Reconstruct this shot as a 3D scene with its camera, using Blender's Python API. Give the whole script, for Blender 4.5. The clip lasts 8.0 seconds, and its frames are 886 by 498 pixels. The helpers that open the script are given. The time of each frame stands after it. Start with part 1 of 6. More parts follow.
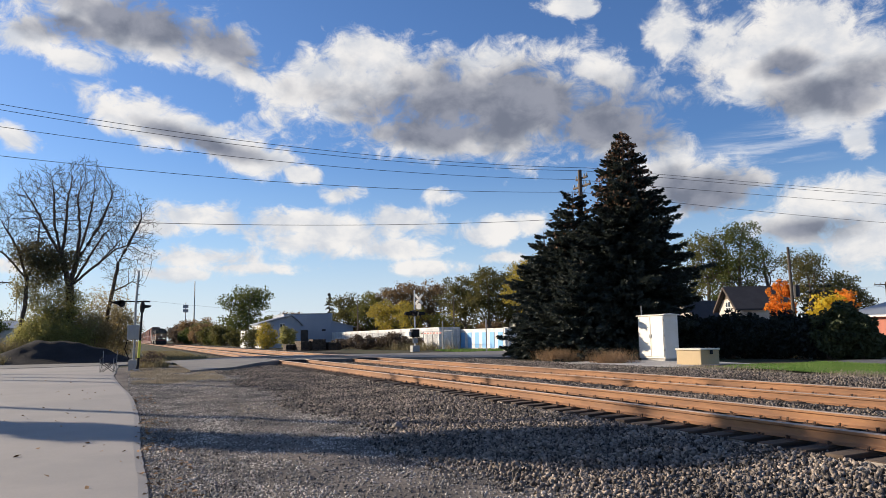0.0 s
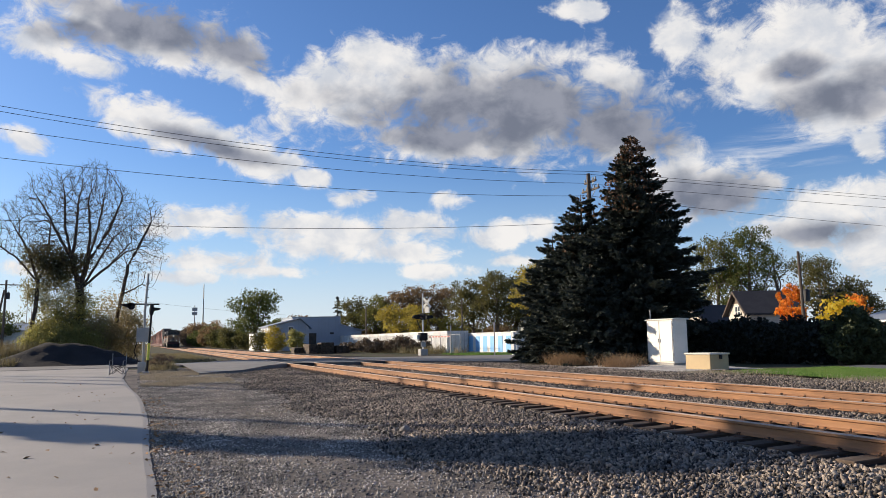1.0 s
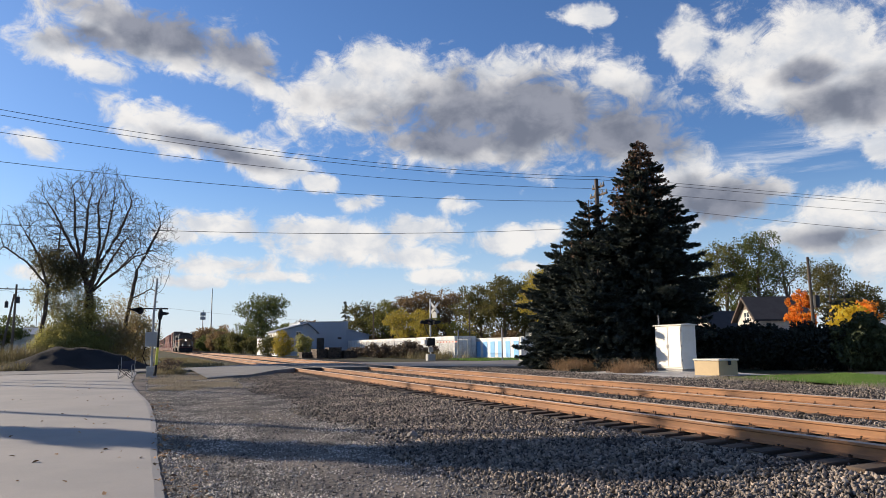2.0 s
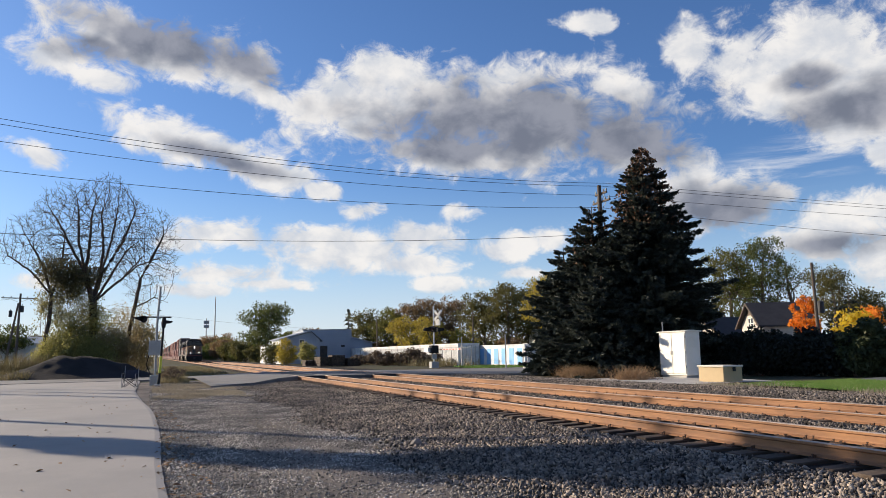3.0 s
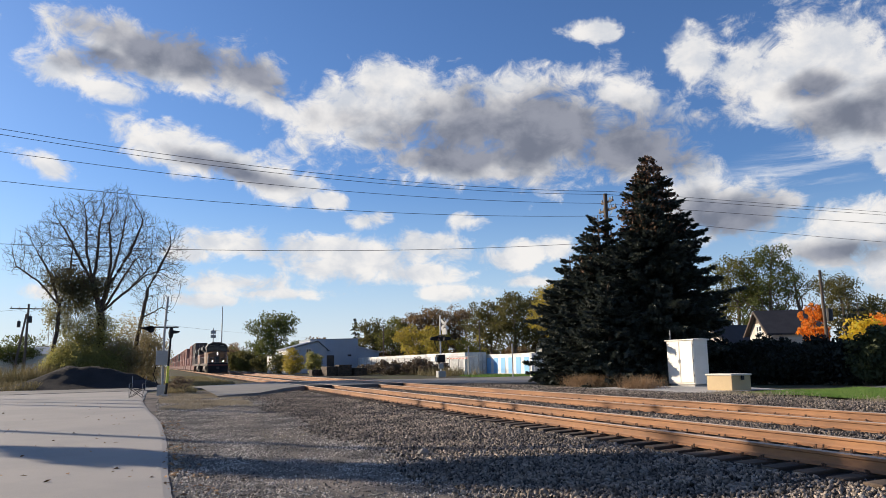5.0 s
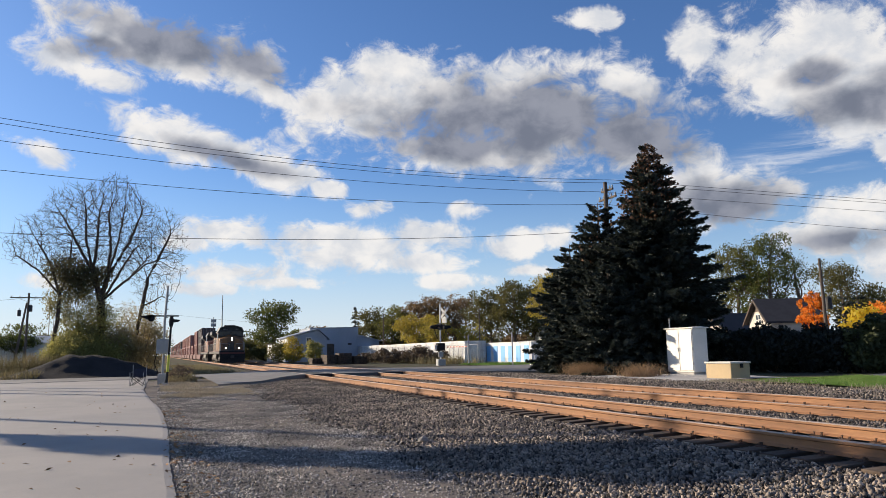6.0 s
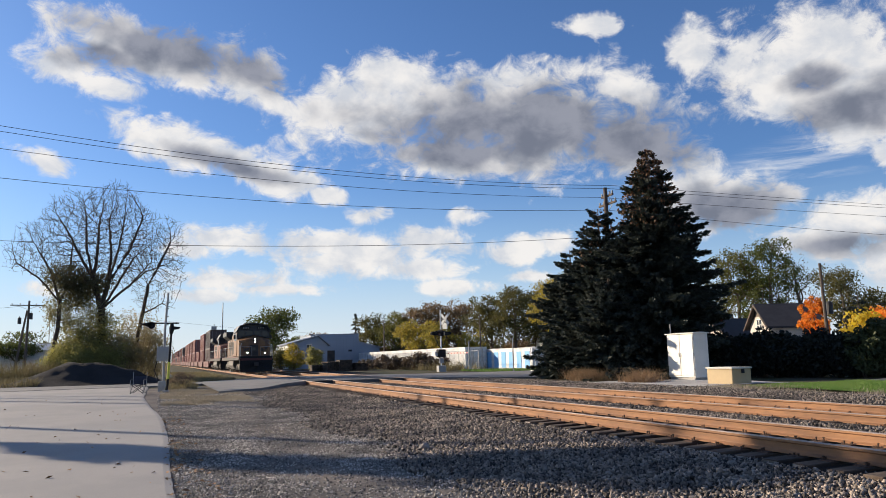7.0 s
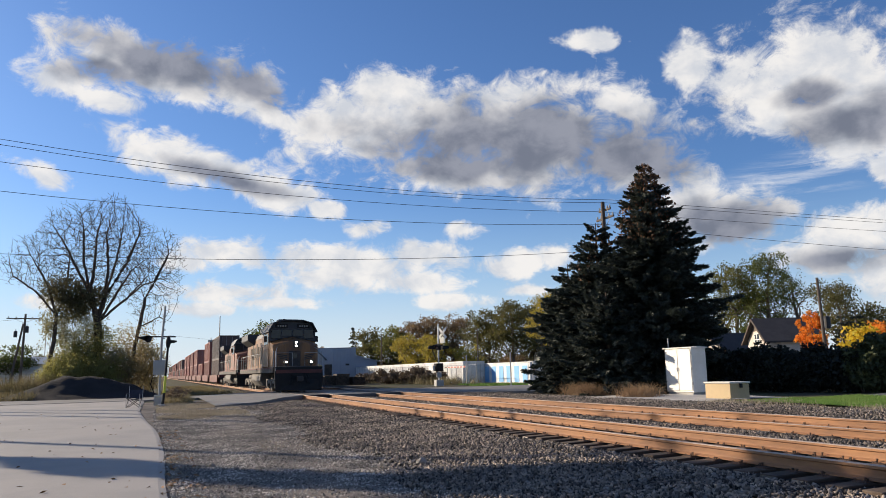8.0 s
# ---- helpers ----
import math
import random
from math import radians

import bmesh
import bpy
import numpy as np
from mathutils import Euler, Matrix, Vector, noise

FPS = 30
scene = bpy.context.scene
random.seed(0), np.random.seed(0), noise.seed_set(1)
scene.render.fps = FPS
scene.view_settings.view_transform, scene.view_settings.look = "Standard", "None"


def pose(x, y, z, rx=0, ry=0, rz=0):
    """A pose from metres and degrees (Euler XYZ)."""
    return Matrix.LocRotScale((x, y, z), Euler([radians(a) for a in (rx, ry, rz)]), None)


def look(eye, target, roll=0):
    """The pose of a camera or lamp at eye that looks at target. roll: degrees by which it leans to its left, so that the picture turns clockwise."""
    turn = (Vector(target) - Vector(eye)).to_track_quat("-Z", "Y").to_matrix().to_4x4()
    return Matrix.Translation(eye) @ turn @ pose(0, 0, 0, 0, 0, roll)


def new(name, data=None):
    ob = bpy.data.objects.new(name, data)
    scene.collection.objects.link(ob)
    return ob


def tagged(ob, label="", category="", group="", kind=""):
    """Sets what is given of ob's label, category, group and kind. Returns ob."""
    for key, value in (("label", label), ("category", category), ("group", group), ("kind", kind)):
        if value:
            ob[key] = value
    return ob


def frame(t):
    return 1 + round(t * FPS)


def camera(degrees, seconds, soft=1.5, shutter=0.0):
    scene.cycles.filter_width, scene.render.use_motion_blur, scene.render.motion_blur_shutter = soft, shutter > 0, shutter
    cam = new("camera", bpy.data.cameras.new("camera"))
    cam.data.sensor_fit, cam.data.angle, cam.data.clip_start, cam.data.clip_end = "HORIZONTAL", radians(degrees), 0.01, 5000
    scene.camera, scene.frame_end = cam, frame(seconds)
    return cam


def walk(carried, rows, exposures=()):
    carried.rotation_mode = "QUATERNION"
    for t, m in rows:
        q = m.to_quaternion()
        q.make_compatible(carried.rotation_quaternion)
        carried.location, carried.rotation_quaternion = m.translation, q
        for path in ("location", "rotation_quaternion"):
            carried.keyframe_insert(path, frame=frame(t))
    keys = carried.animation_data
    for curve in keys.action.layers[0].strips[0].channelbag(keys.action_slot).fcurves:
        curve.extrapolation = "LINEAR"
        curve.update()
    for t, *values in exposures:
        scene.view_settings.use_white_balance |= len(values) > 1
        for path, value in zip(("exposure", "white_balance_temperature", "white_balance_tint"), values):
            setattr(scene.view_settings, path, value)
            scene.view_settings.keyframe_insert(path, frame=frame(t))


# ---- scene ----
# World: the tracks run along +Y, X goes away from the road towards them, z = 0 is the road beside the camera.
cam = camera(62.6, 8.0, 0.8)
EXPO = 0.0
EYE = 1.6
ROWS = [
    (0.0, 96.871, 0.881, -23.122), (0.5, 96.941, 0.835, -22.821), (1.0, 97.158, 0.685, -22.492), (1.5, 97.359, 0.535, -22.150),
    (3.0, 98.138, 0.756, -21.633), (3.5, 98.609, 0.886, -21.498), (4.0, 99.169, 0.959, -21.252),
    (5.5, 98.406, 0.857, -21.078), (6.0, 97.959, 0.973, -21.117), (6.5, 97.979, 1.115, -21.101),
    (7.0, 98.446, 1.177, -21.066), (7.5, 99.111, 1.205, -21.086), (8.0, 99.529, 1.094, -21.259),
]
walk(cam, [(t, pose(0, 0, EYE, rx, ry, rz)) for t, rx, ry, rz in ROWS], [(0.0, EXPO), (8.0, EXPO)])

# ---- sky and sun ----
SKY_K = 0.115
SUN_AZ, SUN_EL = -45.0, 19.0     # degrees; azimuth from +Y towards +X
# clouds: azimuth, elevation, half width, half height, tilt (degrees)
CLOUDS = [
    (28.7, 17.9, 12.92, 4.03, -3), (15.9, 18.9, 8.15, 3.36, 8), (17.3, 21.5, 3.43, 1.98, 0), (12.3, 19.4, 3.56, 2.07, 25), (35.8, 16.2, 6.50, 3.28, -12), (28.4, 21.3, 5.95, 1.57, 0),
    (36.0, 19.8, 3.27, 1.64, -20), (24.1, 15.5, 11.84, 1.73, -3), (2.3, 15.7, 6.01, 1.70, -14), (7.2, 14.1, 5.49, 1.43, -14), (-1.1, 15.7, 2.68, 1.11, -10), (-0.7, 22.2, 9.18, 2.34, -8),
    (-7.0, 20.9, 3.15, 1.88, 0), (5.8, 21.6, 3.60, 2.18, -25), (-4.4, 19.6, 2.93, 0.82, 0), (7.5, 19.9, 2.15, 0.97, -35), (49.9, 20.3, 7.89, 3.55, -10), (47.1, 18.1, 4.97, 2.41, -25),
]
CLOUDS += [
    (53.3, 17.8, 4.45, 3.50, 0), (41.3, 22.3, 2.09, 1.95, 0), (51.0, 15.5, 3.20, 1.72, 0), (15.0, 11.1, 1.60, 0.79, 0), (23.3, 11.0, 1.81, 0.75, -3), (12.0, 12.6, 1.57, 0.86, 0),
    (3.6, 9.1, 3.82, 1.25, 0), (2.1, 8.4, 2.36, 0.83, 0), (6.5, 8.9, 1.24, 1.27, 0), (15.0, 8.1, 7.71, 1.85, 0), (11.6, 8.9, 3.46, 1.13, 0), (19.5, 9.0, 3.14, 1.11, 0),
    (19.0, 7.0, 4.01, 1.11, 0), (27.6, 8.2, 3.79, 1.42, 10), (30.2, 8.5, 1.77, 1.10, 20), (5.7, 6.2, 5.31, 1.02, 0), (8.2, 5.4, 4.60, 0.60, 0), (21.7, 5.4, 3.21, 0.71, 0),
]
CLOUDS += [
    (3.3, 4.9, 3.17, 0.58, 0), (-8.0, 14.0, 1.68, 0.82, -15), (33.9, 24.8, 2.24, 0.79, 0), (43.1, 10.6, 4.37, 2.28, -5),
    (40.7, 12.3, 2.46, 1.26, 0), (50.9, 8.5, 3.68, 1.96, 0), (53.7, 9.2, 1.99, 1.60, 0), (49.0, 7.5, 3.97, 1.40, 0), (53.8, 5.9, 2.96, 1.91, 0), (53.6, 12.8, 1.01, 1.21, 0),
    (-6.9, 5.3, 2.36, 0.69, 0), (28.4, 6.1, 2.21, 0.53, 0), (47.0, 10.9, 1.51, 0.73, 10),
]
# their thick, grey middles
CORES = [
    (28.2, 17.5, 12.02, 2.90, -3), (36.6, 15.6, 5.16, 2.02, -8), (22.3, 16.0, 5.48, 1.30, 0), (0.4, 22.8, 6.57, 1.59, -5), (6.2, 22.1, 2.77, 1.58, -25), (-5.2, 21.7, 2.54, 1.02, 0),
    (4.3, 14.8, 4.51, 0.66, -14), (52.2, 16.5, 3.84, 1.69, 0), (49.8, 18.4, 2.01, 0.91, 0), (43.1, 10.4, 3.58, 1.75, 0), (49.7, 7.2, 3.21, 0.87, 0),
]


class Nodes:
    """A short hand for node trees."""

    def __init__(self, tree):
        self.tree = tree

    def add(self, kind, **values):
        n = self.tree.nodes.new(kind)
        for key, value in values.items():
            setattr(n, key, value)
        return n

    def put(self, socket, value):
        if isinstance(value, bpy.types.NodeSocket):
            self.tree.links.new(value, socket)
        else:
            socket.default_value = value

    def math(self, op, a, b=0.0, c=0.0, clamp=False):
        n = self.add("ShaderNodeMath", operation=op, use_clamp=clamp)
        for s, v in zip(n.inputs, (a, b, c)):
            self.put(s, v)
        return n.outputs[0]

    def noise(self, vector, scale, detail=4.0, rough=0.55, distortion=0.0):
        n = self.add("ShaderNodeTexNoise")
        self.put(n.inputs["Vector"], vector)
        for key, v in (("Scale", scale), ("Detail", detail), ("Roughness", rough), ("Distortion", distortion)):
            self.put(n.inputs[key], v)
        return n.outputs["Fac"]

    def step(self, value, lo, hi, a=0.0, b=1.0):
        n = self.add("ShaderNodeMapRange", interpolation_type="SMOOTHSTEP")
        for s, v in zip(n.inputs, (value, lo, hi, a, b)):
            self.put(s, v)
        return n.outputs[0]

    def mix(self, fac, a, b, blend="MIX"):
        n = self.add("ShaderNodeMix", data_type="RGBA", blend_type=blend)
        for s, v in zip((n.inputs[0], n.inputs[6], n.inputs[7]), (fac, a, b)):
            self.put(s, v)
        return n.outputs[2]


def rgb(r, g, b):
    return (r, g, b, 1.0)


def make_world():
    world = bpy.data.worlds.new("sky")
    scene.world = world
    world.use_nodes = True
    world.node_tree.nodes.clear()
    k = Nodes(world.node_tree)
    sky = k.add("ShaderNodeTexSky", sky_type="NISHITA", sun_disc=False, sun_elevation=radians(SUN_EL), sun_rotation=radians(SUN_AZ),
                air_density=1.0, dust_density=0.6, ozone_density=2.5)
    way = k.add("ShaderNodeTexCoord").outputs["Generated"]
    xyz = k.add("ShaderNodeSeparateXYZ")
    k.put(xyz.inputs[0], way)
    az = k.math("MULTIPLY", k.math("ARCTAN2", xyz.outputs[0], xyz.outputs[1]), 57.296)
    el = k.math("MULTIPLY", k.math("ARCSINE", xyz.outputs[2]), 57.296)
    flat = k.add("ShaderNodeCombineXYZ")
    k.put(flat.inputs[0], az)
    k.put(flat.inputs[1], k.math("MULTIPLY", el, 1.35))
    big = k.noise(flat.outputs[0], 0.16, 8.0, 0.60, 0.35)
    fine = k.noise(flat.outputs[0], 0.42, 10.0, 0.66, 0.5)
    soft = k.noise(flat.outputs[0], 0.30, 6.0, 0.52, 0.3)
    mid = k.noise(flat.outputs[0], 0.24, 5.0, 0.5, 0.15)

    def field(blobs):
        total = None
        for a, e, ra, re, tilt in blobs:
            c, s = math.cos(radians(tilt)), math.sin(radians(tilt))
            dx, dy = k.math("SUBTRACT", az, a), k.math("SUBTRACT", el, e)
            u = k.math("MULTIPLY_ADD", dx, c / ra, k.math("MULTIPLY", dy, s / ra))
            v = k.math("MULTIPLY_ADD", dy, c / re, k.math("MULTIPLY", dx, -s / re))
            d = k.math("SUBTRACT", 1.0, k.math("SQRT", k.math("MULTIPLY_ADD", u, u, k.math("MULTIPLY", v, v))))
            total = d if total is None else k.math("SMOOTH_MAX", total, d, 0.18)
        return total

    body = field(CLOUDS)
    # the rest of the sky, out of view, is broken cloud as well
    around = k.math("MULTIPLY_ADD", k.step(k.math("ABSOLUTE", k.math("SUBTRACT", az, 22.0)), 36.0, 48.0), 2.0, -2.0)
    above = k.math("MULTIPLY_ADD", k.step(el, 27.0, 34.0), 2.0, -2.0)
    other = k.math("ADD", k.math("MAXIMUM", around, above), k.math("MULTIPLY_ADD", big, 3.0, -1.95))
    body = k.math("MAXIMUM", body, k.math("MINIMUM", other, 0.6))
    edge = k.math("ADD", k.math("MULTIPLY_ADD", big, 2.0, -1.0), k.math("MULTIPLY_ADD", fine, 2.1, -1.05))
    dense = k.math("ADD", body, edge)
    cover = k.step(dense, -0.20, 0.50)
    core = k.math("ADD", field(CORES), k.math("MULTIPLY_ADD", mid, 1.9, -0.95))
    shade = k.step(core, -0.65, 0.55)
    puff = k.step(k.math("MULTIPLY_ADD", fine, 0.3, k.math("MULTIPLY", soft, 0.7)), 0.36, 0.62)
    white = k.mix(puff, rgb(0.70, 0.73, 0.79), rgb(1.0, 0.97, 0.94))
    grey = k.mix(puff, rgb(0.20, 0.22, 0.28), rgb(0.34, 0.355, 0.42))
    cloud = k.mix(shade, white, grey)
    scaled = k.mix(1.0, sky.outputs[0], rgb(SKY_K * 0.74, SKY_K * 0.98, SKY_K * 1.36), "MULTIPLY")
    haze = k.step(el, -1.0, 15.0, 0.85, 0.0)
    air = k.mix(haze, scaled, k.mix(k.step(el, 0.0, 9.0), rgb(0.84, 0.92, 1.0), rgb(0.58, 0.79, 1.0)))
    seen = k.mix(k.math("MULTIPLY", cover, k.step(el, 0.0, 6.0, 0.35, 0.97)), air, cloud)
    # thin high streaks
    turned = k.add("ShaderNodeMapping")
    k.put(turned.inputs["Vector"], flat.outputs[0])
    turned.inputs["Rotation"].default_value = (0, 0, radians(-9))
    turned.inputs["Scale"].default_value = (0.10, 0.75, 1)
    streaks = k.step(k.noise(turned.outputs[0], 1.0, 6.0, 0.62, 0.6), 0.44, 0.74)
    wisp = k.math("MULTIPLY", streaks, k.step(field([(48.5, 13.2, 8.0, 2.4, 7)]), 0.0, 0.7, 0.0, 0.7))
    seen = k.mix(wisp, seen, rgb(0.86, 0.89, 0.95))
    back = k.add("ShaderNodeBackground")
    k.put(back.inputs[0], seen)
    back.inputs[1].default_value = 0.92
    k.put(k.add("ShaderNodeOutputWorld").inputs[0], back.outputs[0])


make_world()
sun = new("sun", bpy.data.lights.new("sun", "SUN"))
sun.data.energy, sun.data.angle, sun.data.color = 7.8, radians(0.6), (1.0, 0.85, 0.66)
sun.matrix_world = look((math.sin(radians(SUN_AZ)) * 100, math.cos(radians(SUN_AZ)) * 100, math.tan(radians(SUN_EL)) * 100), (0, 0, 0))


# ---- materials ----
def mat(name, col, rough=0.8, metal=0.0, var=0.3, scale=2.0, fine=30.0, bump=0.25, col2=None, rnd=0.0, island=0.0, depth=0.01, streak=(1, 1, 1)):
    """A surface with variation at two scales and fine relief. col2: a second colour in large patches."""
    m = bpy.data.materials.new(name)
    m.use_nodes = True
    m.node_tree.nodes.clear()
    k = Nodes(m.node_tree)
    where = k.add("ShaderNodeTexCoord").outputs["Object"]
    if streak != (1, 1, 1):
        mp = k.add("ShaderNodeMapping")
        k.put(mp.inputs["Vector"], where)
        mp.inputs["Scale"].default_value = streak
        where = mp.outputs[0]
    big, small = k.noise(where, scale, 5.0, 0.6), k.noise(where, fine, 4.0, 0.6)
    base = k.mix(k.step(big, 0.38, 0.62), rgb(*col), rgb(*(col2 or [c * (1 - 0.6 * var) for c in col])))
    level = k.math("MULTIPLY_ADD", small, 2 * var, 1 - var)
    level = k.math("MULTIPLY", level, k.math("MULTIPLY_ADD", big, var, 1 - var / 2))
    if rnd:
        level = k.math("MULTIPLY", level, k.math("MULTIPLY_ADD", k.add("ShaderNodeObjectInfo").outputs["Random"], 2 * rnd, 1 - rnd))
    if island:
        level = k.math("MULTIPLY", level, k.math("MULTIPLY_ADD", k.add("ShaderNodeNewGeometry").outputs["Random Per Island"], 2 * island, 1 - island))
    both = k.add("ShaderNodeCombineColor")
    for s in both.inputs:
        k.put(s, level)
    p = k.add("ShaderNodeBsdfPrincipled")
    k.put(p.inputs["Base Color"], k.mix(1.0, base, both.outputs[0], "MULTIPLY"))
    k.put(p.inputs["Roughness"], k.math("MULTIPLY_ADD", small, 0.25, rough - 0.12, clamp=True))
    p.inputs["Metallic"].default_value = metal
    if rough >= 0.95:            # loose, dusty ground hardly shines
        p.inputs["Specular IOR Level"].default_value = 0.12
    if bump:
        b = k.add("ShaderNodeBump")
        b.inputs["Strength"].default_value, b.inputs["Distance"].default_value = bump, depth
        k.put(b.inputs["Height"], small)
        k.put(p.inputs["Normal"], b.outputs[0])
    k.put(k.add("ShaderNodeOutputMaterial").inputs[0], p.outputs[0])
    return m


def leaf_mat(name, col, col2, through_light=0.35):
    """Leaves: each its own tone between two colours, some light passing through."""
    m = bpy.data.materials.new(name)
    m.use_nodes = True
    m.node_tree.nodes.clear()
    k = Nodes(m.node_tree)
    one = k.add("ShaderNodeNewGeometry").outputs["Random Per Island"]
    where = k.add("ShaderNodeTexCoord").outputs["Object"]
    patch = k.step(k.noise(where, 0.5, 3.0), 0.35, 0.65)
    tone = k.mix(k.math("MULTIPLY_ADD", one, 0.6, k.math("MULTIPLY", patch, 0.4)), rgb(*col), rgb(*col2))
    d, t = k.add("ShaderNodeBsdfPrincipled"), k.add("ShaderNodeBsdfTranslucent")
    k.put(d.inputs["Base Color"], tone)
    d.inputs["Roughness"].default_value = 0.7
    k.put(t.inputs[0], tone)
    mixed = k.add("ShaderNodeMixShader")
    mixed.inputs[0].default_value = through_light
    k.put(mixed.inputs[1], d.outputs[0])
    k.put(mixed.inputs[2], t.outputs[0])
    k.put(k.add("ShaderNodeOutputMaterial").inputs[0], mixed.outputs[0])
    return m


def glow_mat(name, col, strength):
    m = bpy.data.materials.new(name)
    m.use_nodes = True
    p = m.node_tree.nodes["Principled BSDF"]
    p.inputs["Base Color"].default_value = rgb(*col)
    p.inputs["Emission Color"].default_value = rgb(*col)
    p.inputs["Emission Strength"].default_value = strength
    return m


def glass_mat(name, col):
    m = bpy.data.materials.new(name)
    m.use_nodes = True
    p = m.node_tree.nodes["Principled BSDF"]
    p.inputs["Base Color"].default_value = rgb(*col)
    p.inputs["Roughness"].default_value = 0.08
    p.inputs["Specular IOR Level"].default_value = 0.3
    return m


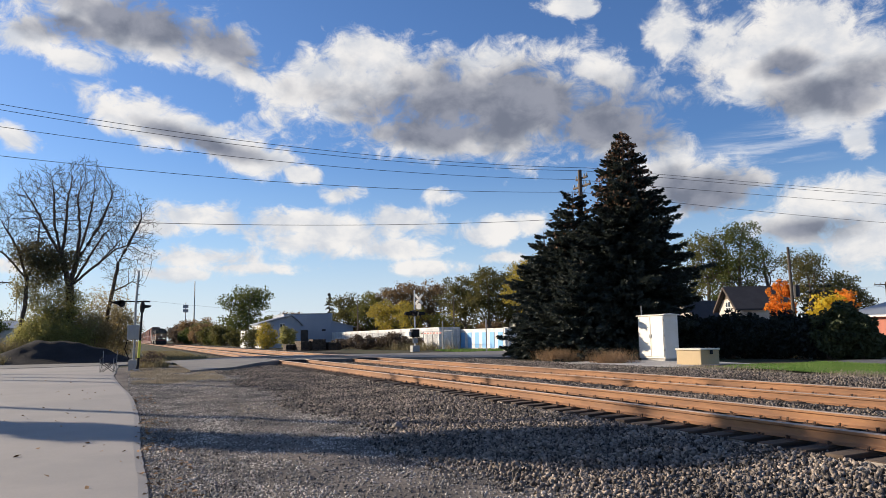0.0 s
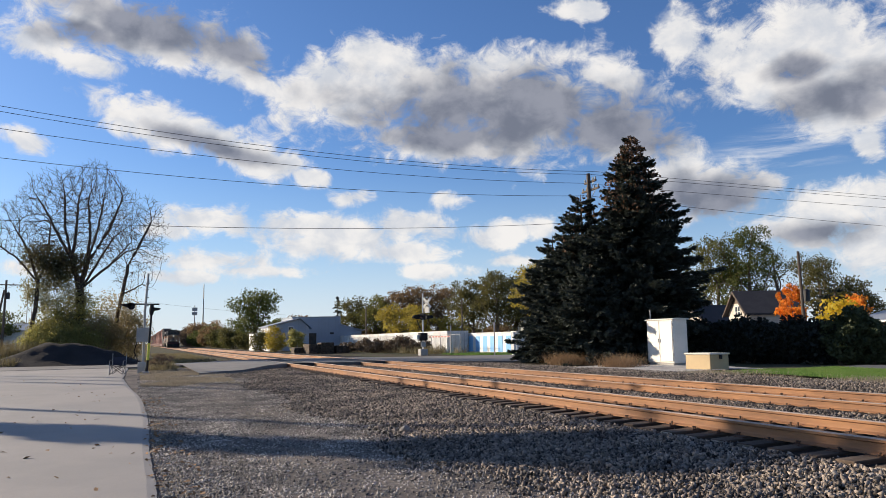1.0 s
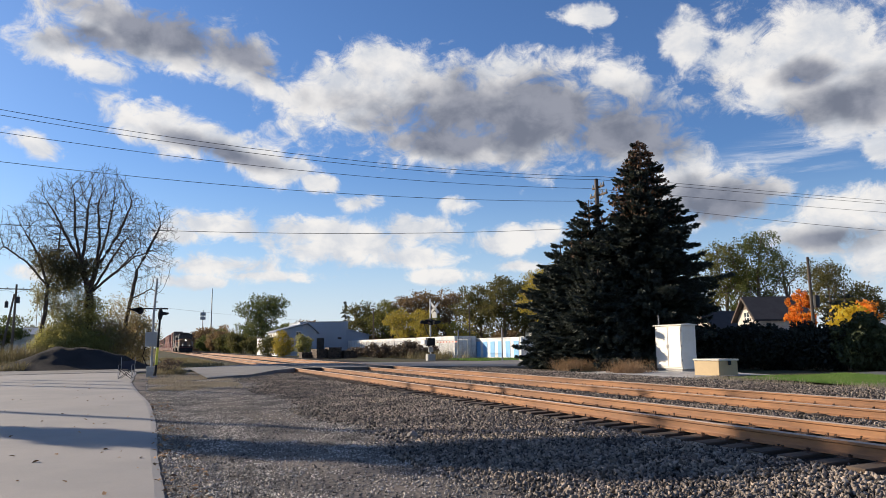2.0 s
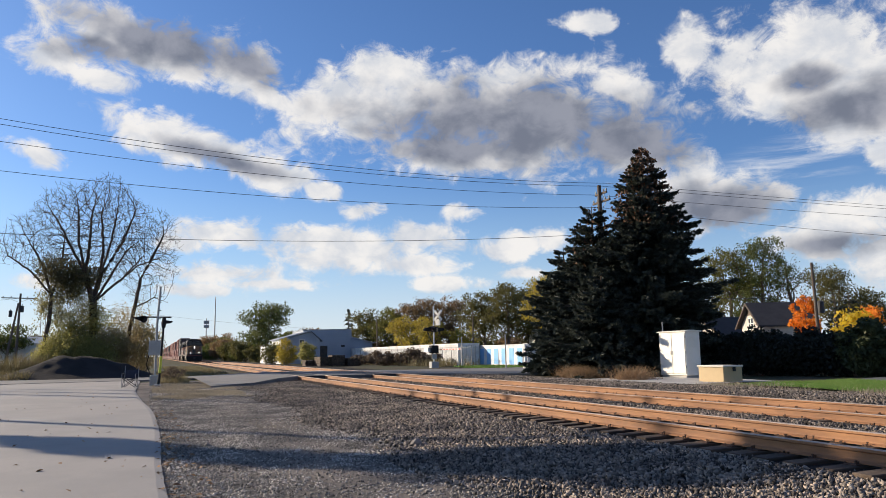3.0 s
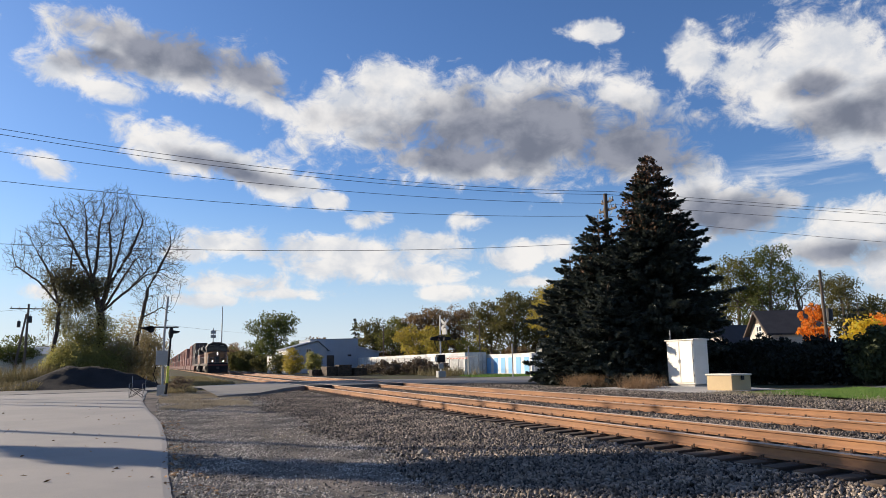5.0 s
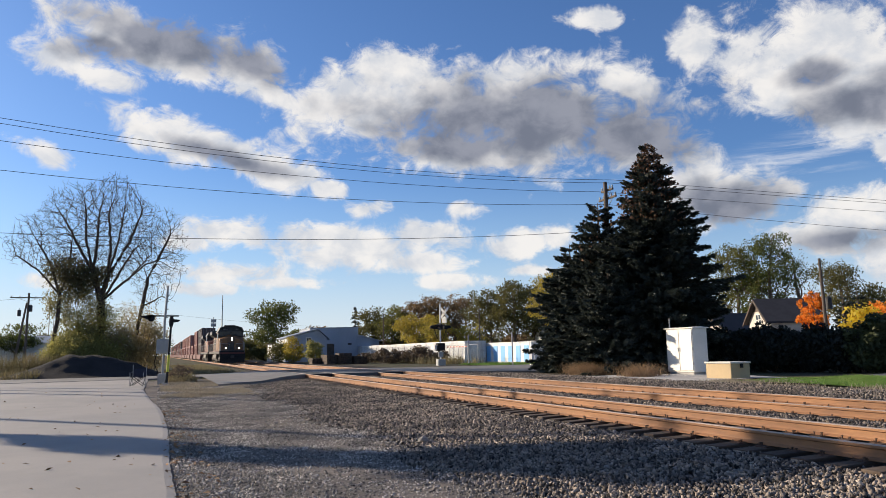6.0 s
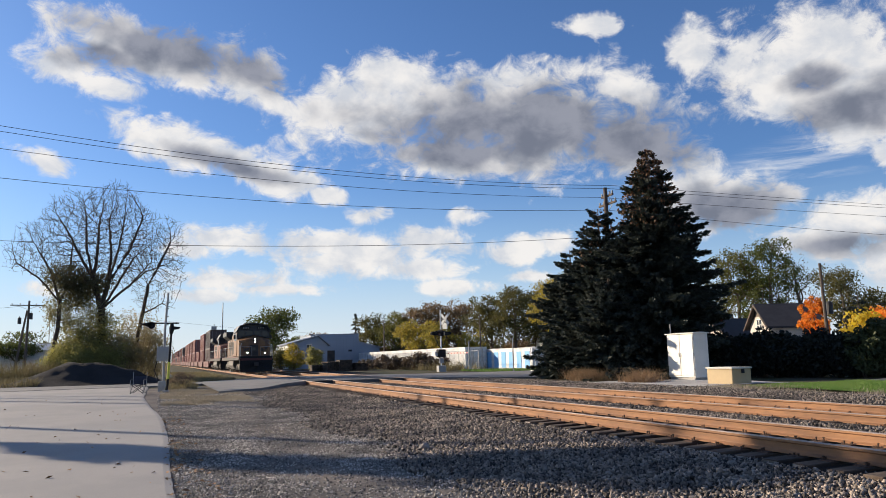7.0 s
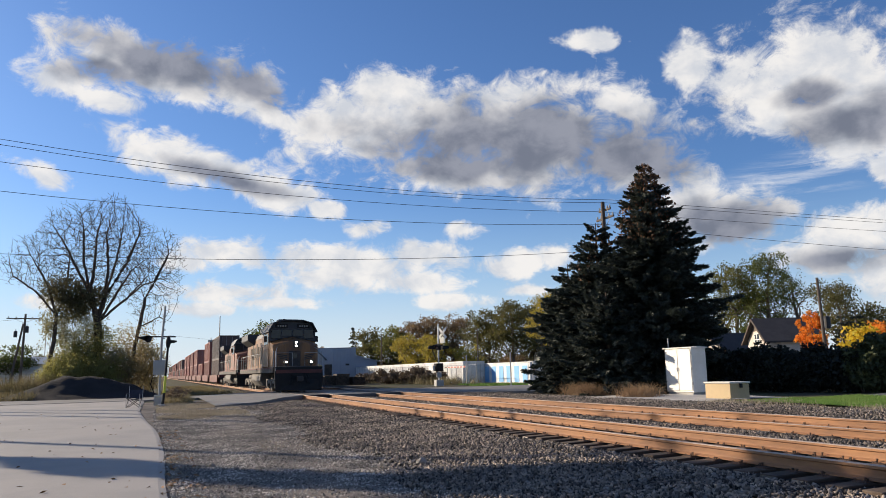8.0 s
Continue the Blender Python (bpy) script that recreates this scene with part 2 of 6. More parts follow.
M = dict(
    dark_lens=mat("unlit_red_lens", (0.06, 0.008, 0.008), 0.3, var=0.1, bump=0),
    approach=mat("grey_asphalt", (0.18, 0.17, 0.16), 0.85, var=0.2, scale=0.5, fine=60, bump=0.3, col2=(0.14, 0.133, 0.127)),
    juniper=leaf_mat("juniper_leaf", (0.03, 0.045, 0.016), (0.075, 0.085, 0.03), 0.2),
    leaf_fine=leaf_mat("olive_green_leaf", (0.09, 0.105, 0.022), (0.19, 0.17, 0.04), 0.45),
    leaf_bush=leaf_mat("bush_leaf", (0.38, 0.35, 0.11), (0.25, 0.24, 0.09), 0.6),
    leaf_bush_brown=leaf_mat("brown_bush_leaf", (0.38, 0.30, 0.16), (0.28, 0.23, 0.11), 0.6),
    asphalt=mat("old_asphalt", (0.30, 0.275, 0.255), 0.85, var=0.2, scale=0.35, fine=70, bump=0.35, col2=(0.25, 0.235, 0.22), depth=0.006),
    crossing=mat("crossing_asphalt", (0.13, 0.128, 0.125), 0.85, var=0.2, scale=0.5, fine=60, bump=0.3, col2=(0.10, 0.10, 0.10)),
    gravel=mat("packed_gravel", (0.20, 0.172, 0.15), 0.95, var=0.6, scale=0.6, fine=22, bump=0.9, col2=(0.105, 0.093, 0.084), depth=0.03),
    soil=mat("field_soil", (0.09, 0.073, 0.052), 0.95, var=0.4, scale=0.15, fine=12, bump=0.8, col2=(0.07, 0.075, 0.038), depth=0.05),
    # near-black bed: shade in the gaps between stones is put into its colour
    ballast=mat("gap_shade_ballast_bed", (0.035, 0.030, 0.027), 0.95, var=0.55, scale=0.8, fine=28, bump=1.0, col2=(0.028, 0.025, 0.023), depth=0.05),
    stone=mat("ballast_stone", (0.235, 0.192, 0.155), 0.9, var=0.25, scale=1.0, fine=40, bump=0.3, col2=(0.12, 0.10, 0.085), island=0.95),
    pebble=mat("gravel_pebble", (0.40, 0.36, 0.32), 0.9, var=0.25, scale=1.0, fine=60, bump=0.2, col2=(0.15, 0.14, 0.13), island=0.85),
    one_stone=mat("single_stone", (0.21, 0.18, 0.155), 0.9, var=0.3, scale=9.0, fine=60, bump=0.4, col2=(0.16, 0.15, 0.14), rnd=0.5),
    heap=mat("dark_heap", (0.04, 0.037, 0.038), 0.95, var=0.4, scale=0.8, fine=14, bump=1.0, col2=(0.028, 0.027, 0.028), depth=0.08),
    pale_gravel=mat("pale_gravel", (0.52, 0.49, 0.45), 0.95, var=0.4, scale=1.0, fine=25, bump=0.9, depth=0.03),
    rust=mat("rusty_rail", (0.30, 0.145, 0.064), 0.8, 0.0, var=0.34, scale=1.4, fine=26, bump=0.3, col2=(0.19, 0.092, 0.045), streak=(1, 0.2, 1)),
    steel=mat("worn_rail_head", (0.42, 0.33, 0.27), 0.5, 0.6, var=0.12, scale=0.8, fine=12, bump=0.05, streak=(1, 0.1, 1)),
    tie=mat("weathered_tie", (0.052, 0.034, 0.022), 0.9, var=0.45, scale=3, fine=22, bump=0.7, col2=(0.08, 0.056, 0.039), rnd=0.35, streak=(0.25, 1, 1)),
    tie_end=mat("bleached_tie_end", (0.30, 0.26, 0.22), 0.9, var=0.4, scale=4, fine=30, bump=0.5, rnd=0.5),
    plate=mat("rusty_plate", (0.075, 0.04, 0.026), 0.85, var=0.4, scale=6, fine=40, bump=0.4),
    rubber=mat("rubber_panel", (0.03, 0.03, 0.032), 0.8, var=0.3, scale=3, fine=30),
    bark=mat("grey_bark", (0.16, 0.125, 0.10), 0.95, var=0.4, scale=2, fine=14, bump=0.8, depth=0.03, streak=(1, 1, 0.3)),
    pole=mat("weathered_pole", (0.13, 0.098, 0.075), 0.9, var=0.35, scale=2, fine=20, bump=0.5, col2=(0.09, 0.068, 0.053), streak=(1, 1, 0.15)),
    galv=mat("galvanised_steel", (0.32, 0.32, 0.32), 0.5, 0.5, var=0.18, scale=4, fine=30, bump=0.1),
    grey_box=mat("grey_paint", (0.35, 0.36, 0.36), 0.6, 0.1, var=0.15, scale=3, fine=30, bump=0.1),
    black=mat("black_paint", (0.011, 0.011, 0.012), 0.85, 0.0, var=0.3, scale=5, fine=40, bump=0.1),
    yellow_band=mat("lime_yellow_sleeve", (0.62, 0.60, 0.06), 0.5, 0.0, var=0.12, scale=6, fine=40, bump=0.05),
    white=mat("white_paint", (0.76, 0.72, 0.65), 0.55, 0.0, var=0.08, scale=2, fine=20, bump=0.08, col2=(0.70, 0.66, 0.58)),
    white_ribbed=mat("dulled_white_paint", (0.74, 0.74, 0.72), 0.6, 0.0, var=0.14, scale=1, fine=12, bump=0.1, col2=(0.60, 0.58, 0.55)),
    tan=mat("tan_fibreglass", (0.44, 0.32, 0.17), 0.65, 0.0, var=0.12, scale=3, fine=30, bump=0.1),
    lid=mat("pale_lid", (0.62, 0.58, 0.50), 0.65, 0.0, var=0.12, scale=3, fine=30, bump=0.1),
    sky_blue=mat("sky_blue_door", (0.20, 0.46, 0.76), 0.45, 0.0, var=0.12, scale=2, fine=20, bump=0.05),
    siding=mat("blue_grey_siding", (0.33, 0.37, 0.43), 0.6, 0.1, var=0.12, scale=0.5, fine=8, bump=0.1),
    roof=mat("dark_shingle", (0.045, 0.04, 0.042), 0.9, var=0.4, scale=1, fine=10, bump=0.5),
    metal_roof=mat("grey_metal_roof", (0.30, 0.33, 0.37), 0.5, 0.3, var=0.15, scale=0.5, fine=8, bump=0.1),
    cream=mat("cream_siding", (0.52, 0.47, 0.41), 0.75, var=0.2, scale=1, fine=10, bump=0.2, col2=(0.42, 0.36, 0.30)),
    brick=mat("red_brick", (0.48, 0.17, 0.115), 0.85, var=0.2, scale=0.8, fine=12, bump=0.3),
    concrete=mat("concrete", (0.40, 0.385, 0.36), 0.9, var=0.2, scale=2, fine=30, bump=0.3),
    glass=glass_mat("dark_glass", (0.02, 0.025, 0.03)),
    wire=mat("wire", (0.03, 0.03, 0.035), 0.7, var=0.1, bump=0),
    loco_yellow=mat("loco_yellow", (0.23, 0.105, 0.034), 0.5, 0.0, var=0.35, scale=1.6, fine=9, bump=0.08, col2=(0.12, 0.06, 0.03), streak=(1, 1, 0.35)),
    loco_worn=mat("worn_red_brown_paint", (0.24, 0.085, 0.05), 0.6, 0.0, var=0.35, scale=1.2, fine=9, bump=0.08, col2=(0.12, 0.06, 0.04)),
    loco_grey=mat("loco_grey", (0.035, 0.035, 0.038), 0.6, 0.0, var=0.22, scale=0.8, fine=9, bump=0.08),
    loco_frame=mat("grimy_frame", (0.045, 0.04, 0.038), 0.8, 0.0, var=0.4, scale=1.5, fine=12, bump=0.3, col2=(0.08, 0.06, 0.045)),
    pilot_red=mat("grimy_red_pilot", (0.10, 0.03, 0.025), 0.7, var=0.35, scale=2, fine=14, bump=0.15),
    truck=mat("dusty_truck", (0.17, 0.15, 0.13), 0.8, 0.2, var=0.4, scale=2, fine=14, bump=0.3),
    lamp=glow_mat("headlight_glow", (1.0, 0.93, 0.78), 14.0),
    numbers=glow_mat("number_board_glow", (0.16, 0.16, 0.15), 0.08),
    cushion=mat("navy_canvas", (0.03, 0.035, 0.06), 0.85, var=0.3, scale=6, fine=60, bump=0.3),
    dry_leaf=mat("fallen_leaf", (0.26, 0.14, 0.06), 0.8, var=0.3, scale=10, fine=50, bump=0.1, island=0.5),
    hydro=mat("plastic_red", (0.45, 0.07, 0.05), 0.5, var=0.1),
    grass=leaf_mat("lawn_blade", (0.10, 0.21, 0.03), (0.17, 0.25, 0.05), 0.3),
    straw=leaf_mat("straw_blade", (0.36, 0.31, 0.23), (0.25, 0.205, 0.145), 0.3),
    weed=leaf_mat("weed_blade", (0.15, 0.13, 0.055), (0.24, 0.19, 0.10), 0.3),
    needles=leaf_mat("spruce_needles", (0.024, 0.034, 0.026), (0.072, 0.082, 0.064), 0.15),
    cones=leaf_mat("brown_cones", (0.17, 0.085, 0.04), (0.10, 0.05, 0.025), 0.05),
    bare_bark=mat("dark_twig_bark", (0.10, 0.078, 0.064), 0.95, var=0.4, scale=2, fine=14, bump=0.5, depth=0.02),
    # near-black hedge leaves: the spruces' shade is put into their colour
    hedge=leaf_mat("shade_dark_hedge_leaf", (0.004, 0.008, 0.004), (0.010, 0.014, 0.006), 0.05),
    leaf_green=leaf_mat("green_leaf", (0.06, 0.085, 0.02), (0.14, 0.15, 0.035), 0.45),
    leaf_olive=leaf_mat("olive_leaf", (0.075, 0.08, 0.022), (0.16, 0.135, 0.04), 0.45),
    leaf_yellow=leaf_mat("yellow_leaf", (0.44, 0.32, 0.04), (0.25, 0.23, 0.045), 0.5),
    leaf_gold=leaf_mat("golden_leaf", (0.68, 0.46, 0.03), (0.55, 0.46, 0.05), 0.5),
    leaf_orange=leaf_mat("orange_leaf", (0.85, 0.36, 0.04), (0.72, 0.22, 0.025), 0.5),
    leaf_brown=leaf_mat("brown_leaf", (0.17, 0.11, 0.055), (0.26, 0.17, 0.08), 0.45),
    leaf_curtain=leaf_mat("creeper_curtain_leaf", (0.20, 0.19, 0.08), (0.32, 0.28, 0.13), 0.55),
    leaf_mat=leaf_mat("creeper_mat_leaf", (0.10, 0.105, 0.05), (0.18, 0.15, 0.08), 0.5),
    tuft=leaf_mat("tan_tuft_blade", (0.34, 0.22, 0.12), (0.24, 0.15, 0.08), 0.3),
    dry_brush=leaf_mat("dry_brush_leaf", (0.16, 0.115, 0.075), (0.10, 0.075, 0.055), 0.3),
    leaf_vine=leaf_mat("vine_leaf", (0.06, 0.07, 0.028), (0.13, 0.105, 0.045), 0.45),
)


# ---- mesh helpers ----
class Geo:
    """Gathers simple solids into one mesh."""

    def __init__(self):
        self.v, self.f, self.i = [], [], []

    def add(self, verts, faces, slot=0):
        n = len(self.v)
        self.v += [tuple(p) for p in verts]
        self.f += [tuple(n + a for a in f) for f in faces]
        self.i += [slot] * len(faces)
        return self

    def box(self, x0, x1, y0, y1, z0, z1, slot=0):
        v = [(x, y, z) for z in (z0, z1) for y in (y0, y1) for x in (x0, x1)]
        return self.add(v, [(0, 2, 3, 1), (4, 5, 7, 6), (0, 1, 5, 4), (2, 6, 7, 3), (0, 4, 6, 2), (1, 3, 7, 5)], slot)

    def prism(self, outline, axis, a, b, slot=0):
        """outline: points in the plane across the axis, in turn; extruded from a to b."""
        n = len(outline)
        make = {"x": lambda p, t: (t, p[0], p[1]), "y": lambda p, t: (p[0], t, p[1]), "z": lambda p, t: (p[0], p[1], t)}[axis]
        v = [make(p, a) for p in outline] + [make(p, b) for p in outline]
        f = [tuple(range(n))[::-1], tuple(range(n, 2 * n))] + [(j, (j + 1) % n, n + (j + 1) % n, n + j) for j in range(n)]
        return self.add(v, f, slot)

    def tube(self, points, radii, sides=6, slot=0, caps=True):
        rings = []
        pts = [Vector(p) for p in points]
        for j, p in enumerate(pts):
            d = (pts[min(j + 1, len(pts) - 1)] - pts[max(j - 1, 0)]).normalized()
            a = d.cross(Vector((0, 0, 1)) if abs(d.z) < 0.9 else Vector((1, 0, 0))).normalized()
            b = d.cross(a)
            rings.append([p + radii[j] * (math.cos(q) * a + math.sin(q) * b) for q in [2 * math.pi * s / sides for s in range(sides)]])
        f = []
        for j in range(len(pts) - 1):
            for s in range(sides):
                q = (s + 1) % sides
                f.append((j * sides + s, j * sides + q, (j + 1) * sides + q, (j + 1) * sides + s))
        if caps:
            f += [tuple(range(sides))[::-1], tuple((len(pts) - 1) * sides + s for s in range(sides))]
        return self.add([p for r in rings for p in r], f, slot)

    def cyl(self, p, q, r, sides=12, slot=0, r2=None):
        return self.tube([p, q], [r, r if r2 is None else r2], sides, slot)

    def mesh(self, name, mats, bevel=0.0, smooth=False):
        me = bpy.data.meshes.new(name)
        me.from_pydata(self.v, [], self.f)
        for m in mats if isinstance(mats, (list, tuple)) else [mats]:
            me.materials.append(m)
        me.polygons.foreach_set("material_index", self.i)
        bm = bmesh.new()
        bm.from_mesh(me)
        bmesh.ops.recalc_face_normals(bm, faces=bm.faces)
        if bevel:
            bmesh.ops.bevel(bm, geom=[e for e in bm.edges if len(e.link_faces) == 2 and e.calc_face_angle(0) > 0.6], offset=bevel, segments=1, affect="EDGES")
        bm.to_mesh(me)
        bm.free()
        if smooth:
            me.polygons.foreach_set("use_smooth", [True] * len(me.polygons))
        return me


def part(name, geo, material, parent=None, label="", bevel=0.0, smooth=False, at=None):
    """Links gathered solids as one mesh object, under a thing or a part if given."""
    ob = new(name, geo.mesh(name, material, bevel, smooth))
    ob.parent = parent
    if at is not None:
        ob.matrix_basis = at
    return tagged(ob, label)


def thing(name, m, label, category, group="", kind=""):
    ob = new(name)
    ob.matrix_basis = m
    return tagged(ob, label, category, group, kind)


def cloud_mesh(name, verts, faces, material):
    """A mesh from arrays: verts n x 3, faces n x 3 or n x 4."""
    me = bpy.data.meshes.new(name)
    k = faces.shape[1]
    me.vertices.add(len(verts))
    me.vertices.foreach_set("co", np.asarray(verts, np.float32).ravel())
    me.loops.add(faces.size)
    me.loops.foreach_set("vertex_index", faces.astype(np.int32).ravel())
    me.polygons.add(len(faces))
    me.polygons.foreach_set("loop_start", np.arange(0, faces.size, k, dtype=np.int32))
    me.update(calc_edges=True)
    me.materials.append(material)
    return me


def smooth_step(a, b, x):
    t = np.clip((x - a) / (b - a), 0, 1)
    return t * t * (3 - 2 * t)


rng = np.random.default_rng(7)

# ---- ground, road, track bed ----
RAIL = 0.45                       # height of the rail heads
TRACKS = (8.485, 12.68)           # centre lines
CROSS = (41.0, 52.5)              # the level crossing, along the track


def ground_z(x, y):
    """Height of the ground sheet."""
    x, y = np.asarray(x, float), np.asarray(y, float)
    left = 0.22 * smooth_step(12, 36, y)
    bumps = 0.02 * np.sin(x * 1.7 + 0.6 * np.sin(y * 0.9)) * np.sin(y * 1.1 + 0.5 * np.sin(x * 1.3))
    return left + (0.33 - left) * smooth_step(9.0, 16.0, x) + bumps * smooth_step(0.3, 1.2, x)


def sheet(name, xs, ys, height, material):
    X, Y = np.meshgrid(xs, ys)
    Z = height(X, Y)
    n, m = X.shape
    q = np.arange(n * m).reshape(n, m)
    f = np.stack([q[:-1, :-1], q[:-1, 1:], q[1:, 1:], q[1:, :-1]], -1).reshape(-1, 4)
    me = cloud_mesh(name, np.stack([X, Y, Z], -1).reshape(-1, 3), f, material)
    me.polygons.foreach_set("use_smooth", [True] * len(me.polygons))
    return new(name, me)


def spread(lo, a, b, hi, fine, steps):
    return np.concatenate([-np.geomspace(1, a - lo + 1, steps)[::-1] + a + 1, np.arange(a + fine, b, fine), np.geomspace(1, hi - b + 1, steps) + b - 1])


def build_ground():
    g = sheet("ground", spread(-3000, -20, 40, 3000, 0.5, 24), spread(-3000, -10, 80, 4500, 0.5, 24), lambda x, y: ground_z(x, y) - 0.03, M["soil"])
    tagged(g, "brown autumn soil with sparse grass reaching the horizon", "ground", kind="structure")
    edge = lambda y: 0.22 - 0.75 * smooth_step(18, 34, y)
    # gravel yard between road and track
    def gravel(x, y):
        return ground_z(x, y) + 0.006 * np.sin(7 * x) * np.sin(5 * y)
    yard = sheet("gravel_yard", np.arange(-0.6, 6.01, 0.2), np.arange(-12, 44.1, 0.25), gravel, M["gravel"])
    tagged(yard, "packed grey gravel yard between road and track", "gravel", kind="structure")
    # the road under the camera, its edge bending away near the crossing
    ys = np.concatenate([np.arange(-60, 0, 3), np.arange(0, 56.1, 0.25)])
    geo = Geo()
    wob = lambda y: 0.014 * math.sin(0.9 * y) + 0.02 * noise.noise((y * 2.3, 0, 0)) + 0.012 * noise.noise((y * 6.1, 4, 0))
    v = []
    for y in ys:
        e = float(edge(y)) + wob(y)
        z = float(ground_z(-2, y))
        v += [(-9, y, z + 0.03), (e - 0.10, y, z + 0.035), (e, y, z + 0.02), (e + 0.02, y, z - 0.06)]
    f = [(4 * j + a, 4 * j + a + 1, 4 * j + a + 5, 4 * j + a + 4) for j in range(len(ys) - 1) for a in range(3)]
    geo.add(v, f)
    road = part("road", geo, M["asphalt"])
    tagged(road, "worn pale grey asphalt road with a crumbled edge", "road", kind="structure")
    # crossing road over both tracks
    geo = Geo()
    xs = [2.5, 4.5, 6.2, 7.6]
    near = [34.2, 35.2, 38.8, 40.9]
    zs = [0.30, 0.36, 0.43, 0.452]
    def strip(xs, near, far, zs):
        v = []
        for x, n, fr, z in zip(xs, near, far, zs):
            v += [(x, n - 0.02, z - 0.30), (x, n, z), (x, fr, z), (x, fr + 0.02, z - 0.30)]
        geo.add(v, [(4 * j + a, 4 * j + a + 1, 4 * j + a + 5, 4 * j + a + 4) for j in range(len(xs) - 1) for a in range(3)])
        geo.add(v[-4:], [(0, 1, 2, 3)])
    strip(xs, near, [52.5] * 4, zs)
    strip([-30, -9, -0.8, 2.49], [45, 45, 46.5, 47.5], [52.5] * 4, [0.265, 0.27, 0.275, 0.30])
    strip([13.6, 15.5, 18, 21, 26, 40, 90], [40.9, 40.2, 38.8, 37.5, 38.5, 42, 56], [52.5, 52.5, 53, 54, 54, 56, 70], [0.452, 0.44, 0.40, 0.38, 0.37, 0.37, 0.37])
    c = part("pavement", geo, M["approach"])
    tagged(c, "grey asphalt road approaches of the level crossing", "road", kind="structure")
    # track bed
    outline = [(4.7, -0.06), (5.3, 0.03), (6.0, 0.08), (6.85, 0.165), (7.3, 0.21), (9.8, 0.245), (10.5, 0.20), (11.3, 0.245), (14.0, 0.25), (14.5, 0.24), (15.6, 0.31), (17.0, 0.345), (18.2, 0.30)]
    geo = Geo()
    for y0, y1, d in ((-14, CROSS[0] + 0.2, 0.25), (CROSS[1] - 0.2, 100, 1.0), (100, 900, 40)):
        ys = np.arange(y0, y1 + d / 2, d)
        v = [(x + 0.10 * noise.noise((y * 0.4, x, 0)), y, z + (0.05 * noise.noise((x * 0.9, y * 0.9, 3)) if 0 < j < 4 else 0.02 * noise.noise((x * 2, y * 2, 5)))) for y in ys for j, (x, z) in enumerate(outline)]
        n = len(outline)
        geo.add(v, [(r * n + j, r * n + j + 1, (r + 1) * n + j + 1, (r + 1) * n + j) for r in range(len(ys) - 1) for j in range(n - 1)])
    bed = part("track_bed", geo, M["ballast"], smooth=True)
    tagged(bed, "crushed-stone ballast bed under two tracks, near-black for shaded gaps", "ballast", kind="structure")
    return bed


bed = build_ground()


